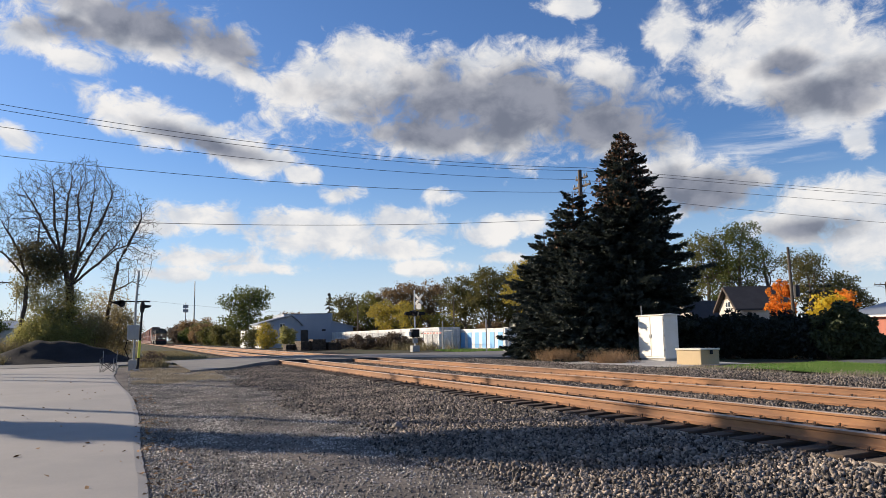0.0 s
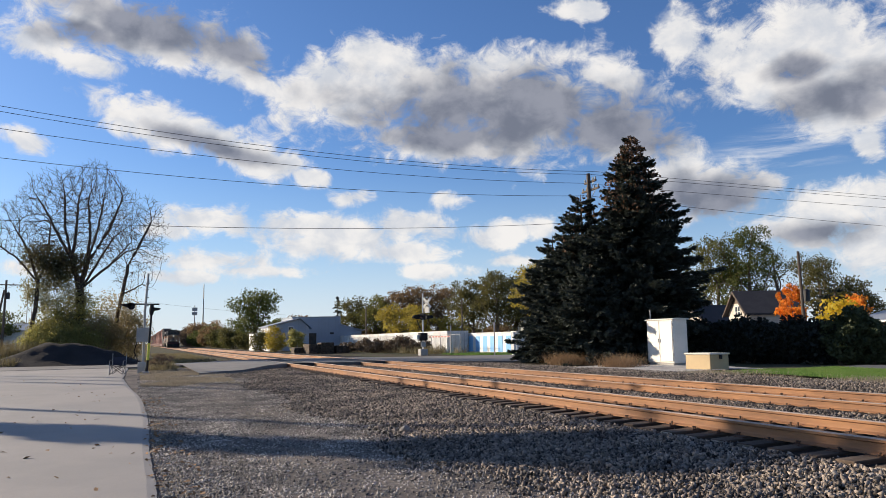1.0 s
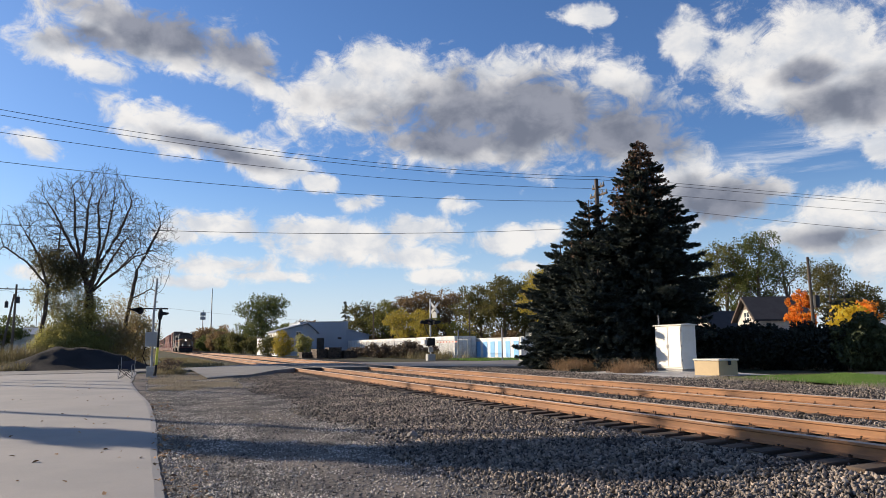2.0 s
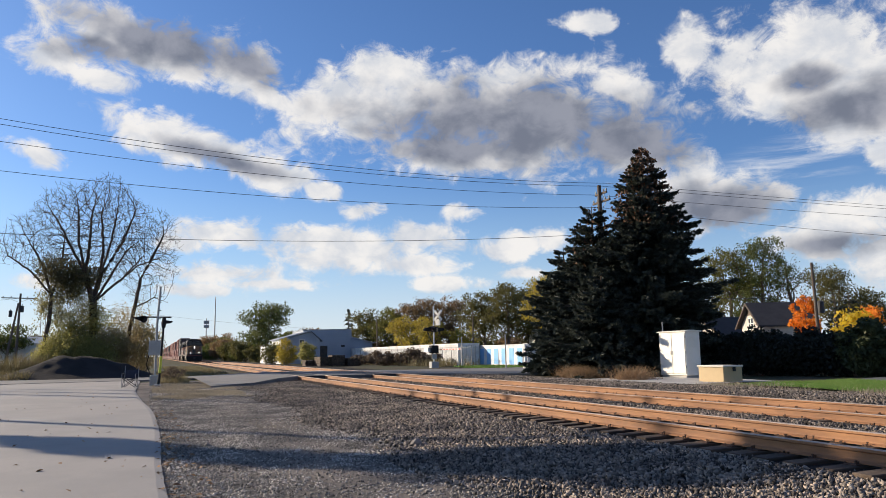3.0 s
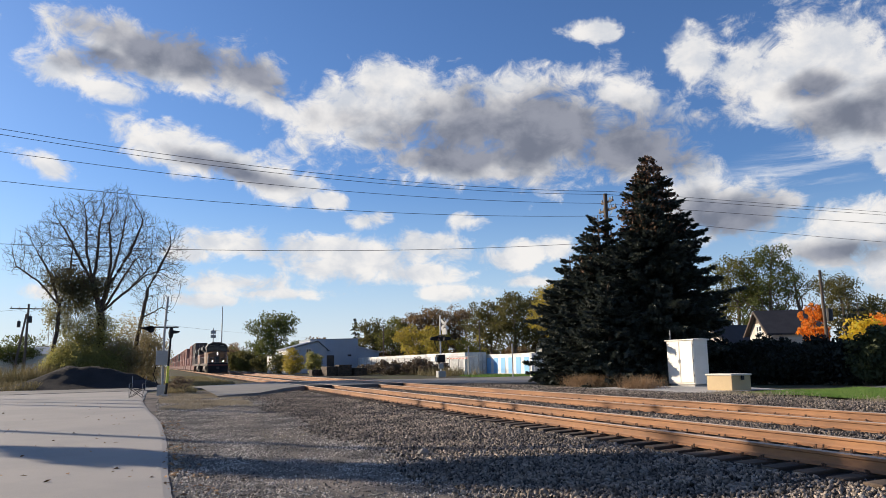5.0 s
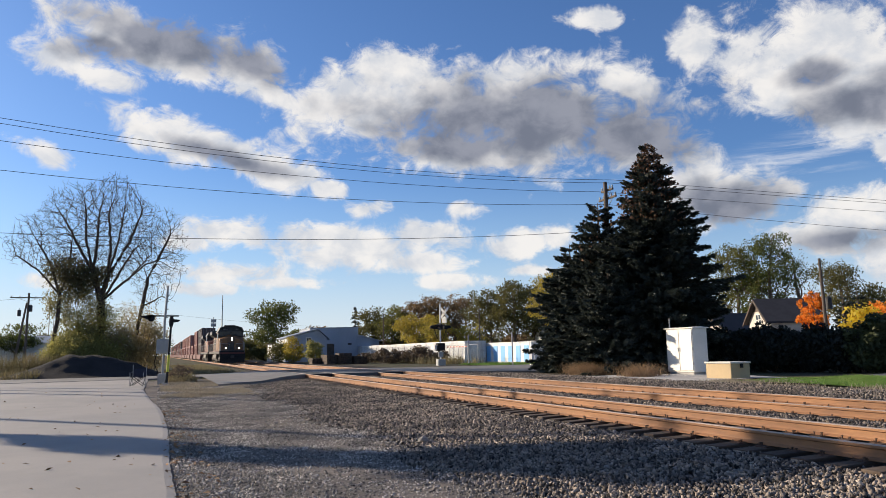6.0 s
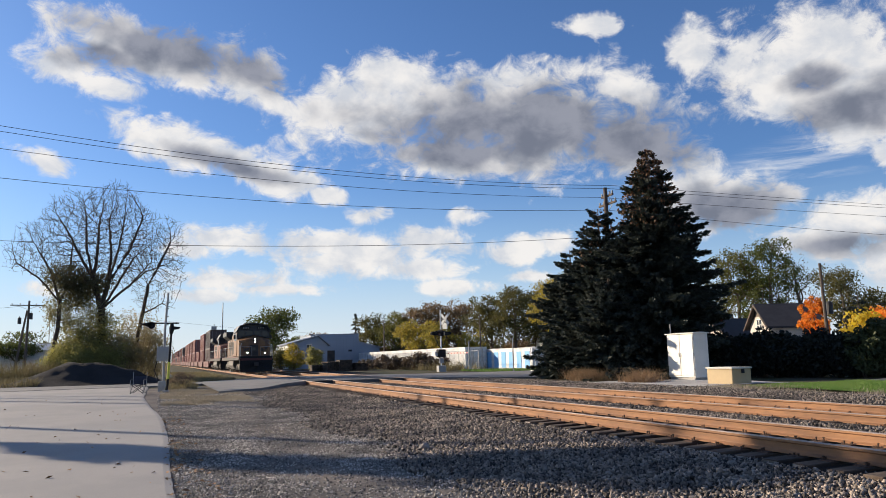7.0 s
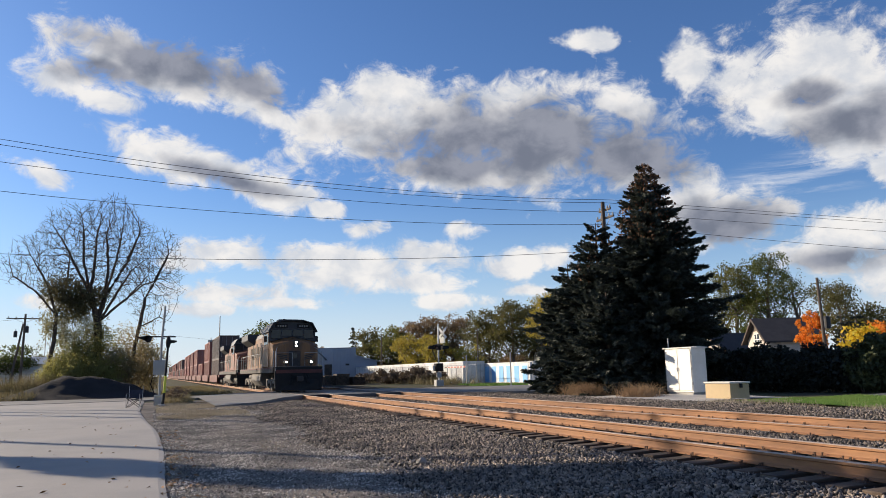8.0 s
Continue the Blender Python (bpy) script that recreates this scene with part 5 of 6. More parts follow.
weeds("mound_weeds", -20, -7.2, 53.5, 58, 9000, 0.6, M["weed"], 58, "brown weeds at the end of the gravel heap", 0.02)
weeds("tall_weeds", -24, -5, 59, 64, 16000, 1.5, M["weed"], 51, "tall brown weeds behind the gravel heap", 0.03)
weeds("verge_straw", 0.1, 3.4, 27, 41, 26000, 0.07, M["straw"], 52, "flattened straw-coloured grass beside the signal", 0.018)
weeds("bank_weeds", 1.4, 5.4, 53, 100, 11000, 0.26, M["weed"], 59, "brown weeds along the foot of the track bed", 0.03)
weeds("verge_weeds", 0.3, 1.9, 40, 60, 6000, 0.32, M["weed"], 53, "brown weeds beside the track", 0.02)
weeds("yard_straw", 2.2, 4.6, 14, 19, 700, 0.05, M["straw"], 54, "scraps of dry grass on the gravel", 0.008)
weeds("edge_straw", 0.22, 0.55, 5, 17, 900, 0.04, M["straw"], 56, "dry scraps along the crumbling road edge", 0.008)
weeds("fence_weeds", 25, 29, 64, 100, 5000, 0.8, M["weed"], 55, "dry brown weeds before the white containers", 0.03)
shrub("bush", 1.1, 41.5, 1.3, 1.3, 0.9, M["dry_brush"], 57, "brown dried bush beside the crossing signal", per=26, size=0.05, clumps=30)


# ---- trees and bushes, far to near ----
for az, d, h, w, leaf, seed, label, per, size in (
        (8.0, 150, 12.4, 11.5, "leaf_green", 61, "round green tree across the tracks", 7645, 0.19),
        (4.0, 300, 10.0, 10.0, "leaf_brown", 62, "bare brown thicket beside the far track", 216, 0.24),
        (4.9, 240, 7.6, 8.0, "leaf_green", 63, "green bush beside the far track", 1800, 0.21),
        (11.0, 210, 9.5, 12.0, "leaf_brown", 64, "brown tree behind the grey building", 3178, 0.26),
        (9.6, 190, 7.5, 9.0, "leaf_green", 65, "dark green tree behind the grey building", 2255, 0.24),
        (13.0, 220, 8.5, 10.0, "leaf_olive", 66, "olive tree behind the grey building", 2369, 0.26),
        (15.8, 125, 9.6, 7.4, "leaf_olive", 67, "thin olive autumn tree among others", 5484, 0.16),
        (17.6, 120, 9.0, 8.0, "leaf_fine", 68, "thin olive autumn tree among others", 6031, 0.15),
        (20.0, 118, 10.5, 8.5, "leaf_brown", 69, "russet-brown autumn tree behind the containers", 7731, 0.15)):
    leafy_tree(*spot(az, d), 0.3, h, w, seed, M[leaf], label, per, size, clear=0.2 if h > 6 else 0.08)
for az, d, h, w, leaf, seed, label, per, size in (
        (22.0, 120, 11.3, 8.0, "leaf_brown", 70, "russet-brown autumn tree behind the containers", 7572, 0.15),
        (18.9, 100, 7.0, 6.0, "leaf_yellow", 71, "yellow autumn tree behind the containers", 5066, 0.12),
        (20.6, 96, 6.4, 4.6, "leaf_yellow", 72, "yellow autumn tree behind the containers", 3853, 0.12),
        (23.2, 95, 5.0, 5.0, "leaf_yellow", 73, "yellow-green bushy tree behind the containers", 3341, 0.12),
        (24.8, 108, 10.6, 8.0, "leaf_olive", 74, "dark olive tree behind the containers", 8769, 0.14),
        (26.8, 104, 11.4, 8.0, "leaf_olive", 75, "dark olive tree behind the containers", 10171, 0.13),
        (28.4, 110, 11.0, 8.0, "leaf_olive", 76, "dark olive tree behind the containers", 8772, 0.14),
        (30.2, 74, 10.0, 6.0, "leaf_yellow", 77, "yellow-green tree behind the spruces", 11308, 0.10),
        (43.2, 106, 15.4, 9.5, "leaf_fine", 78, "tall green and yellow tree behind the house", 12000, 0.13)):
    leafy_tree(*spot(az, d), 0.3, h, w, seed, M[leaf], label, per, size, clear=0.2 if h > 6 else 0.08)
for az, d, h, w, leaf, seed, label, per, size in (
        (45.4, 104, 16.6, 8.5, "leaf_green", 79, "tall green tree behind the house", 12000, 0.13),
        (47.2, 106, 15.0, 5.5, "leaf_brown", 80, "nearly bare tree beside a green one", 1062, 0.13),
        (50.0, 116, 13.2, 10.0, "leaf_olive", 81, "broad olive tree behind the hedge", 11833, 0.14),
        (51.8, 120, 10.4, 8.5, "leaf_olive", 82, "broad olive tree behind the hedge", 7405, 0.15),
        (53.6, 140, 5.6, 6.0, "leaf_olive", 83, "low olive tree near the brick building", 2067, 0.18),
        (-9.0, 150, 8.0, 9.0, "leaf_green", 84, "dark green tree beyond the weeds", 3860, 0.19),
        (-7.2, 170, 6.2, 9.0, "leaf_olive", 85, "low olive tree beyond the weeds", 2329, 0.21),
        (-12.5, 120, 9.0, 9.0, "leaf_olive", 86, "olive tree beyond the weeds", 6785, 0.15)):
    leafy_tree(*spot(az, d), 0.3, h, w, seed, M[leaf], label, per, size, clear=0.2 if h > 6 else 0.08)

for az, d, w, h, leaf, seed, label in (
        (9.6, 105, 3.0, 3.6, "leaf_yellow", 90, "yellow-green bush before the grey building"), (8.6, 112, 4.0, 3.0, "leaf_olive", 91, "olive bush before the grey building"),
        (11.2, 100, 2.2, 3.0, "leaf_bush", 92, "yellow autumn bush before the grey building"), (6.2, 186, 7.0, 4.6, "leaf_green", 93, "green bushes beside the far track"),
        (17.0, 82, 3.8, 1.6, "dry_brush", 94, "brown bush before the white containers"), (19.2, 80, 3.4000000000000004, 1.6800000000000002, "dry_brush", 95, "brown bush before the white containers"),
        (20.6, 78, 3.5999999999999996, 1.2800000000000002, "dry_brush", 96, "brown bush before the white containers"), (15.6, 90, 4.2, 1.2800000000000002, "dry_brush", 97, "brown bush before the white containers"),
        (51.2, 46, 2.6, 3.3, "leaf_gold", 98, "golden yellow autumn shrub behind the hedge"), (51.8, 49, 1.8, 3.7, "leaf_orange", 99, "orange-red autumn shrub behind the hedge")):
    shrub("bush", *spot(az, d), w, w * 0.8, h, M[leaf], seed, label, per=40, size=0.12, clumps=60)
for az, d, w, h, leaf, seed, label in (
        (3.7, 310, 9.0, 7.6, "dry_brush", 170, "bare grey thicket beside the far track"), (3.3, 370, 10.0, 9.0, "dry_brush", 171, "bare grey thicket beside the far track"),
        (4.2, 275, 9.0, 5.4, "leaf_green", 172, "green bush beside the far track"), (5.0, 225, 8.0, 6.0, "leaf_brown", 173, "brownish bush beside the far track"),
        (5.8, 198, 8.0, 5.4, "leaf_olive", 174, "olive bush beside the far track"), (6.7, 168, 7.0, 5.0, "leaf_olive", 175, "yellow-olive bush under the green tree"),
        (7.7, 145, 6.0, 3.0, "leaf_olive", 176, "olive bush under the green tree"), (4.6, 300, 16.0, 9.5, "leaf_brown", 177, "far brown tree clump")):
    shrub("bush", *spot(az, d), w, w * 0.8, h, M[leaf], seed, label, per=60, size=max(0.15, 0.0011 * d), clumps=90)
for j in range(9):     # undergrowth under the autumn trees
    shrub("thicket", *spot(15.2 + 1.75 * j, 128 - 2 * (j % 3)), 7.5, 5.0, 4.2 + 0.8 * math.sin(3.1 * j), M[("leaf_olive", "leaf_brown", "leaf_vine")[j % 3]], 150 + j, "dense undergrowth below the autumn trees", per=34, size=0.2, clumps=90, group="undergrowth")
leafy_tree(*spot(48.1, 58), 0.3, 5.5, 2.3, 101, M["leaf_orange"], "small bright orange maple behind the hedge", 6500, 0.085, clear=0.10, goals=220)


def far_fir():
    x, y = spot(14.3, 135)
    t = thing("fir", pose(x, y, 0.3), "thin ragged fir against the sky", "tree")
    part("trunk", Geo().tube([(0, 0, 0), (0, 0, 9.6)], [0.18, 0.03], 6), M["bark"], t)
    q = np.random.default_rng(8)
    h = q.uniform(2.5, 9.5, 95)
    a = q.uniform(0, 6.28, 95)
    reach = (10.2 - h) * 0.36 * q.uniform(0.35, 1.0, 95)
    along = np.linspace(0.1, 1.0, 7)[None, :]
    far = (reach[:, None] * along)
    c = np.stack([np.cos(a)[:, None] * far, np.sin(a)[:, None] * far, h[:, None] - 0.30 * far + 0.10 * far ** 2], -1).reshape(-1, 3)
    leaves("boughs", c, 0.14, 3, 0.15, M["needles"], t, 9, 0.35)


far_fir()


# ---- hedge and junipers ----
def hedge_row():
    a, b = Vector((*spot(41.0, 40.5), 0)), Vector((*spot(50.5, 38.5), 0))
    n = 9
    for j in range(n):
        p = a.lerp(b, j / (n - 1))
        # the leaf colour carries the shade that the spruces cast here
        shrub("hedge_bush", p.x, p.y, 1.9, 1.8, 2.0 + 0.15 * math.sin(2.3 * j), M["hedge"], 110 + j, "evergreen bush in a dense hedge, spruce shade put into its colour", per=90, size=0.10, clumps=110, category="hedge", group="hedge")


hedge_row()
for az, d, h, w, seed in ((50.9, 38, 2.2, 1.5, 130), (51.8, 38.3, 2.55, 1.6, 131), (52.7, 38.2, 2.0, 1.4, 132), (53.5, 38.4, 1.1, 1.2, 133)):
    shrub("juniper", *spot(az, d), w, w, h, M["juniper"], seed, "upright dark green juniper at the end of the hedge", per=90, size=0.10, clumps=90, group="junipers")
for az, d, h, seed in ((49.9, 62, 5.0, 134), (50.8, 63, 5.4, 135)):
    spruce(*spot(az, d), h, 0.9, seed, "narrow dark green cypress behind the hedge", 150)

# ---- lawn and verge beyond the tracks ----
def lawn_z(x, y):
    return ground_z(x, y) + 0.02


lawn = sheet("lawn", np.arange(19.4, 25.6, 0.5), np.arange(-12, 21.6, 0.5), lawn_z, mat("lawn_soil", (0.085, 0.12, 0.03), 0.95, var=0.35, scale=1, fine=20, bump=0.6, col2=(0.12, 0.13, 0.04)))
tagged(lawn, "mown green lawn beyond the tracks", "lawn", kind="structure")
p = np.column_stack([r.uniform(19.4, 25.5, 52000), r.uniform(6, 21, 52000)])
tagged(blades("lawn_grass", np.column_stack([p, ground_z(p[:, 0], p[:, 1]) + 0.02]), 0.07, 0.010, M["grass"], 141), "short green grass blades", "grass", kind="stuff")
weeds("track_verge_straw", 17.9, 20.0, 4, 22, 7000, 0.12, M["straw"], 142, "dry straw along the ballast foot", 0.012)
for az, d, seed in ((31.8, 36.9, 143), (32.6, 36.6, 144), (36.0, 33.6, 145)):
    x, y = spot(az, d)
    q = np.random.default_rng(seed).normal(size=(900, 2)) * 0.42 + (x, y)
    tagged(blades("dry_tuft", np.column_stack([q, ground_z(q[:, 0], q[:, 1])]), 0.55, 0.010, M["tuft"], seed, 0.6), "tuft of dry tan grass at the spruces' foot", "grass", "dry tufts")
p = np.column_stack([r.uniform(25.5, 31.0, 9000), r.uniform(54.5, 62, 9000)])
tagged(blades("verge_grass", np.column_stack([p, ground_z(p[:, 0], p[:, 1])]), 0.16, 0.02, M["grass"], 147), "green grass before the storage units", "grass", kind="stuff")
drive = sheet("driveway", np.arange(25.6, 31.1, 0.5), np.arange(-12, 22.1, 1.0), lambda x, y: ground_z(x, y) + 0.012, M["crossing"])
tagged(drive, "grey driveway before the hedge", "driveway", kind="structure")
patch = sheet("gravel_patch", np.arange(17.4, 23.4, 0.4), np.arange(22.0, 29.0, 0.4), lambda x, y: ground_z(x, y) + 0.03, M["pale_gravel"])
tagged(patch, "pale gravel round the trackside cabinet", "gravel", kind="structure")


# ---- trackside cabinets ----
def signal_cabinet():
    x, y = 22.3, 28.4
    z = 0.34
    c = thing("signal_cabinet", pose(x, y, z), "tall white metal trackside signal cabinet", "cabinet")
    part("plinth", Geo().box(0.05, 0.75, -1.65, 0.05, -0.1, 0.14), M["concrete"], c, bevel=0.01)
    part("body", Geo().box(0, 0.8, -1.75, 0.1, 0.12, 2.08), M["white"], c, bevel=0.02)
    part("roof", Geo().prism([(-0.06, 2.08), (0.86, 2.08), (0.86, 2.12), (0.4, 2.16), (-0.06, 2.12)], "y", -1.83, 0.18), M["white"], c, "slightly pitched white roof", bevel=0.01)
    for a, b in ((-1.70, -0.84), (-0.81, 0.05)):
        d = part("door", Geo().box(-0.035, 0.0, a, b, 0.2, 2.03), M["white"], c, bevel=0.01)
        part("handle", Geo().box(-0.06, -0.035, -0.90 if a < -1 else -0.78, -0.86 if a < -1 else -0.74, 1.05, 1.22), M["galv"], d)
    for zz in (0.45, 1.1, 1.8):
        part("hinge", Geo().cyl((-0.03, -1.74, zz), (-0.03, -1.74, zz + 0.12), 0.02, 6), M["galv"], c)
    part("vent_pipe", Geo().cyl((0.3, 0.18, 0.0), (0.3, 0.18, 2.6), 0.03, 8), M["galv"], c)


signal_cabinet()
c = thing("equipment_box", pose(20.42, 23.75, 0.34, 0, 0, 4), "low tan fibreglass equipment box with a pale lid", "utility box")
part("body", Geo().box(0, 1.0, -1.3, 0, -0.05, 0.58), M["tan"], c, bevel=0.02)
part("lid", Geo().box(-0.04, 1.04, -1.34, 0.04, 0.58, 0.65), M["lid"], c, "pale overhanging lid", bevel=0.02)
part("latch", Geo().box(0.45, 0.57, -1.38, -1.33, 0.42, 0.58), M["black"], c)


# ---- crossing signals ----
def flasher(parent, at):
    """A round red signal with its hood and backing, facing along -Y of its own space."""
    b = part("signal_backing", Geo().cyl((0, 0, 0), (0, -0.03, 0), 0.30, 20), M["black"], parent, "round black backing", at=at)
    part("signal_lens", Geo().cyl((0, -0.03, 0), (0, -0.06, 0), 0.15, 16), M["dark_lens"], b)
    n = 12
    v = []
    for s in range(n + 1):
        a = math.pi * (s / n * 1.2 - 0.1)
        for r, k in ((0.17, 0.03), (0.17, 0.42 if 0.2 < s / n < 0.8 else 0.22), (0.185, 0.42 if 0.2 < s / n < 0.8 else 0.22), (0.185, 0.03)):
            v.append((r * math.cos(a), -k, r * math.sin(a)))
    f = [(4 * s + c, 4 * s + (c + 1) % 4, 4 * s + 4 + (c + 1) % 4, 4 * s + 4 + c) for s in range(n) for c in range(4)]
    part("signal_hood", Geo().add(v, f), M["black"], b)


def far_signal():
    x, y = spot(20.93, 66.3)
    s = thing("crossing_signal", pose(x, y, 0.36), "level crossing signal with crossbuck, lights and lowered gate", "crossing signal")
    part("base", Geo().box(-0.35, 0.35, -0.35, 0.35, -0.1, 0.5), M["concrete"], s, bevel=0.04)
    part("mast", Geo().cyl((0, 0, 0.4), (0, 0, 5.5), 0.07, 12), M["white_ribbed"], s)
    for a in (45, -45):
        g = Geo().box(-0.62, 0.62, -0.02, 0.02, -0.115, 0.115)
        part("crossbuck_board", g, M["white"], s, "white crossbuck board", bevel=0.004, at=pose(0.36, -0.14 - 0.04 * (a > 0), 4.65, 0, 0, -62) @ pose(0, 0, 0, 0, a, 0))
    part("crossbuck_arm", Geo().box(-0.02, 0.36, -0.12, -0.07, 4.62, 4.68), M["galv"], s)
    part("track_count_sign", Geo().prism([(-0.29, 0), (0.29, 0), (0.29, 0.45), (0, 0.6), (-0.29, 0.45)], "y", -0.015, 0.015), M["white"], s, at=pose(0.36, -0.16, 3.75, 0, 0, -62))
    for e in (-0.72, 0.72):
        part("light_arm", Geo().tube([(0, 0, 3.05), (0.28 * e, 0.5 * e, 3.35), (0.42 * e, 0.9 * e, 3.4)], [0.03] * 3, 6), M["galv"], s)
        for turn in (-68, 112):
            flasher(s, pose(0.42 * e, 0.9 * e, 3.4, 0, 0, turn) @ pose(0, -0.05, 0))
    for e in (-1, 1):
        part("gate_light_arm", Geo().tube([(0, 0, 2.0), (e * 0.28, 0, 2.35), (e * 0.5, 0, 2.95), (e * 0.62, 0, 3.3)], [0.035] * 4, 5), M["black"], s)
        part("light_head", Geo().prism([(e * 0.30, 3.18), (e * 0.95, 3.26), (e * 0.98, 3.42), (e * 0.80, 3.54), (e * 0.34, 3.50)], "y", -0.18, 0.18), M["black"], s, "hooded black light", bevel=0.03)
    part("gate_machine", Geo().box(-0.34, 0.35, -0.3, 0.35, 1.25, 1.95), M["black"], s, bevel=0.04)
    part("counterweight", Geo().box(-0.6, -0.36, -0.1, 0.9, 1.35, 1.75), M["white_ribbed"], s, bevel=0.03)
    arm = part("gate_arm", Geo().box(0.40, 0.45, -5.2, -0.2, 1.52, 1.62), M["white"], s)
    for j in range(7):
        y0 = -0.6 - 0.7 * j
        part("red_band", Geo().box(0.395, 0.455, y0 - 0.35, y0, 1.515, 1.625), M["hydro"], arm)
    part("cable_loop", Geo().tube([(0.1, -0.2, 1.3), (0.42, -0.25, 0.95), (0.2, -0.22, 0.55)], [0.03] * 3, 6), M["black"], s)
    part("junction_box", Geo().box(-0.25, 0.2, -0.2, -0.08, 0.7, 1.15), M["grey_box"], s, bevel=0.02)


far_signal()


def near_signal():
    x, y = 0.22, 38.6
    s = thing("crossing_signal", pose(x, y, 0.24), "grey crossing signal mast with black flashers and cabinet", "crossing signal")
    part("base", Geo().box(-0.24, 0.24, -0.24, 0.24, -0.1, 0.5), M["concrete"], s, bevel=0.04)
    part("mast", Geo().tube([(0, 0, 0.5), (0, 0, 3.0), (0.1, 0, 4.8)], [0.065, 0.06, 0.05], 10), M["galv"], s)
    for z in (3.2, 3.6, 4.0, 4.3):
        part("bracket", Geo().box(0.02, 0.16, -0.1, -0.02, z, z + 0.05), M["galv"], s)
    part("signal_box", Geo().box(-0.34, 0.22, -0.35, -0.08, 1.45, 2.15), M["grey_box"], s, "grey relay box", bevel=0.02)
    part("cross_arm", Geo().cyl((-0.75, 0, 3.3), (0.65, 0, 3.3), 0.035, 8), M["black"], s)
    part("conduit", Geo().tube([(-0.3, -0.1, 1.5), (-0.42, -0.1, 1.0), (-0.2, -0.1, 0.5)], [0.025] * 3, 6), M["black"], s)
    for sx in (-0.62,):
        part("flasher_body", Geo().cyl((sx, -0.15, 3.2), (sx, 0.15, 3.2), 0.17, 14), M["black"], s)
        part("flasher_hood", Geo().prism([(sx - 0.5, 3.26), (sx - 0.1, 3.34), (sx + 0.1, 3.30), (sx - 0.1, 3.10)], "y", -0.15, 0.15), M["black"], s)
    p = thing("flasher_post", pose(0.40, 37.6, 0.22), "black post with a lime-yellow sleeve and a hooded flasher", "signal post")
    part("post", Geo().tube([(-0.06, 0, -0.05), (0.0, 0, 0.3), (0.12, 0, 3.1)], [0.085, 0.06, 0.05], 10), M["black"], p)
    part("sleeve", Geo().tube([(0.017, 0, 0.62), (0.05, 0, 1.42)], [0.066, 0.063], 10), M["yellow_band"], p, "lime-yellow reflective sleeve")
    part("flasher_head", Geo().tube([(0.10, 0, 2.75), (0.12, 0, 3.0), (0.12, 0, 3.28)], [0.08, 0.13, 0.07], 10), M["black"], p)
    part("hood", Geo().prism([(0.15, 3.12), (0.50, 3.08), (0.50, 3.03), (0.40, 2.98), (0.15, 2.95)], "y", -0.13, 0.13), M["black"], p)
    part("foot", Geo().box(-0.22, 0.08, -0.15, 0.15, -0.06, 0.10), M["concrete"], p, bevel=0.02)


near_signal()


def camp_chair():
    c = thing("folding_chair", pose(-0.85, 36.6, 0.255, 0, 0, -12), "dark folding camp chair standing on the road edge", "chair")
    legs = [((-0.28, -0.25, 0), (0.28, -0.25, 0.42)), ((0.28, -0.25, 0), (-0.28, -0.25, 0.42)), ((-0.28, 0.25, 0), (0.28, 0.25, 0.42)), ((0.28, 0.25, 0), (-0.28, 0.25, 0.42)),
            ((-0.28, -0.25, 0), (-0.28, 0.25, 0.42)), ((0.28, -0.25, 0), (0.28, 0.25, 0.42))]
    for a, b in legs:
        part("leg", Geo().cyl(a, b, 0.014, 6), M["black"], c)
    for s in (-1, 1):
        part("back_post", Geo().cyl((s * 0.28, 0.25, 0.0), (s * 0.30, 0.32, 0.95), 0.014, 6), M["galv"], c)
        part("front_post", Geo().cyl((s * 0.28, -0.25, 0.0), (s * 0.29, -0.25, 0.62), 0.014, 6), M["galv"], c)
        part("armrest", Geo().box(s * 0.29 - 0.035, s * 0.29 + 0.035, -0.28, 0.29, 0.60, 0.63), M["cushion"], c)
    part("seat", Geo().add([(-0.28, -0.25, 0.44), (0, -0.25, 0.37), (0.28, -0.25, 0.44), (-0.28, 0.25, 0.40), (0, 0.25, 0.34), (0.28, 0.25, 0.40), (-0.28, -0.25, 0.42), (0, -0.25, 0.35), (0.28, -0.25, 0.42), (-0.28, 0.25, 0.38), (0, 0.25, 0.32), (0.28, 0.25, 0.38)],
                           [(0, 1, 4, 3), (1, 2, 5, 4), (6, 7, 10, 9), (7, 8, 11, 10), (0, 1, 7, 6), (1, 2, 8, 7), (3, 4, 10, 9), (4, 5, 11, 10)]), M["cushion"], c, "dark canvas seat")
    part("backrest", Geo().box(-0.29, 0.29, 0.27, 0.285, 0.42, 0.80), M["cushion"], c, at=pose(0, 0.02, 0, -5))


camp_chair()


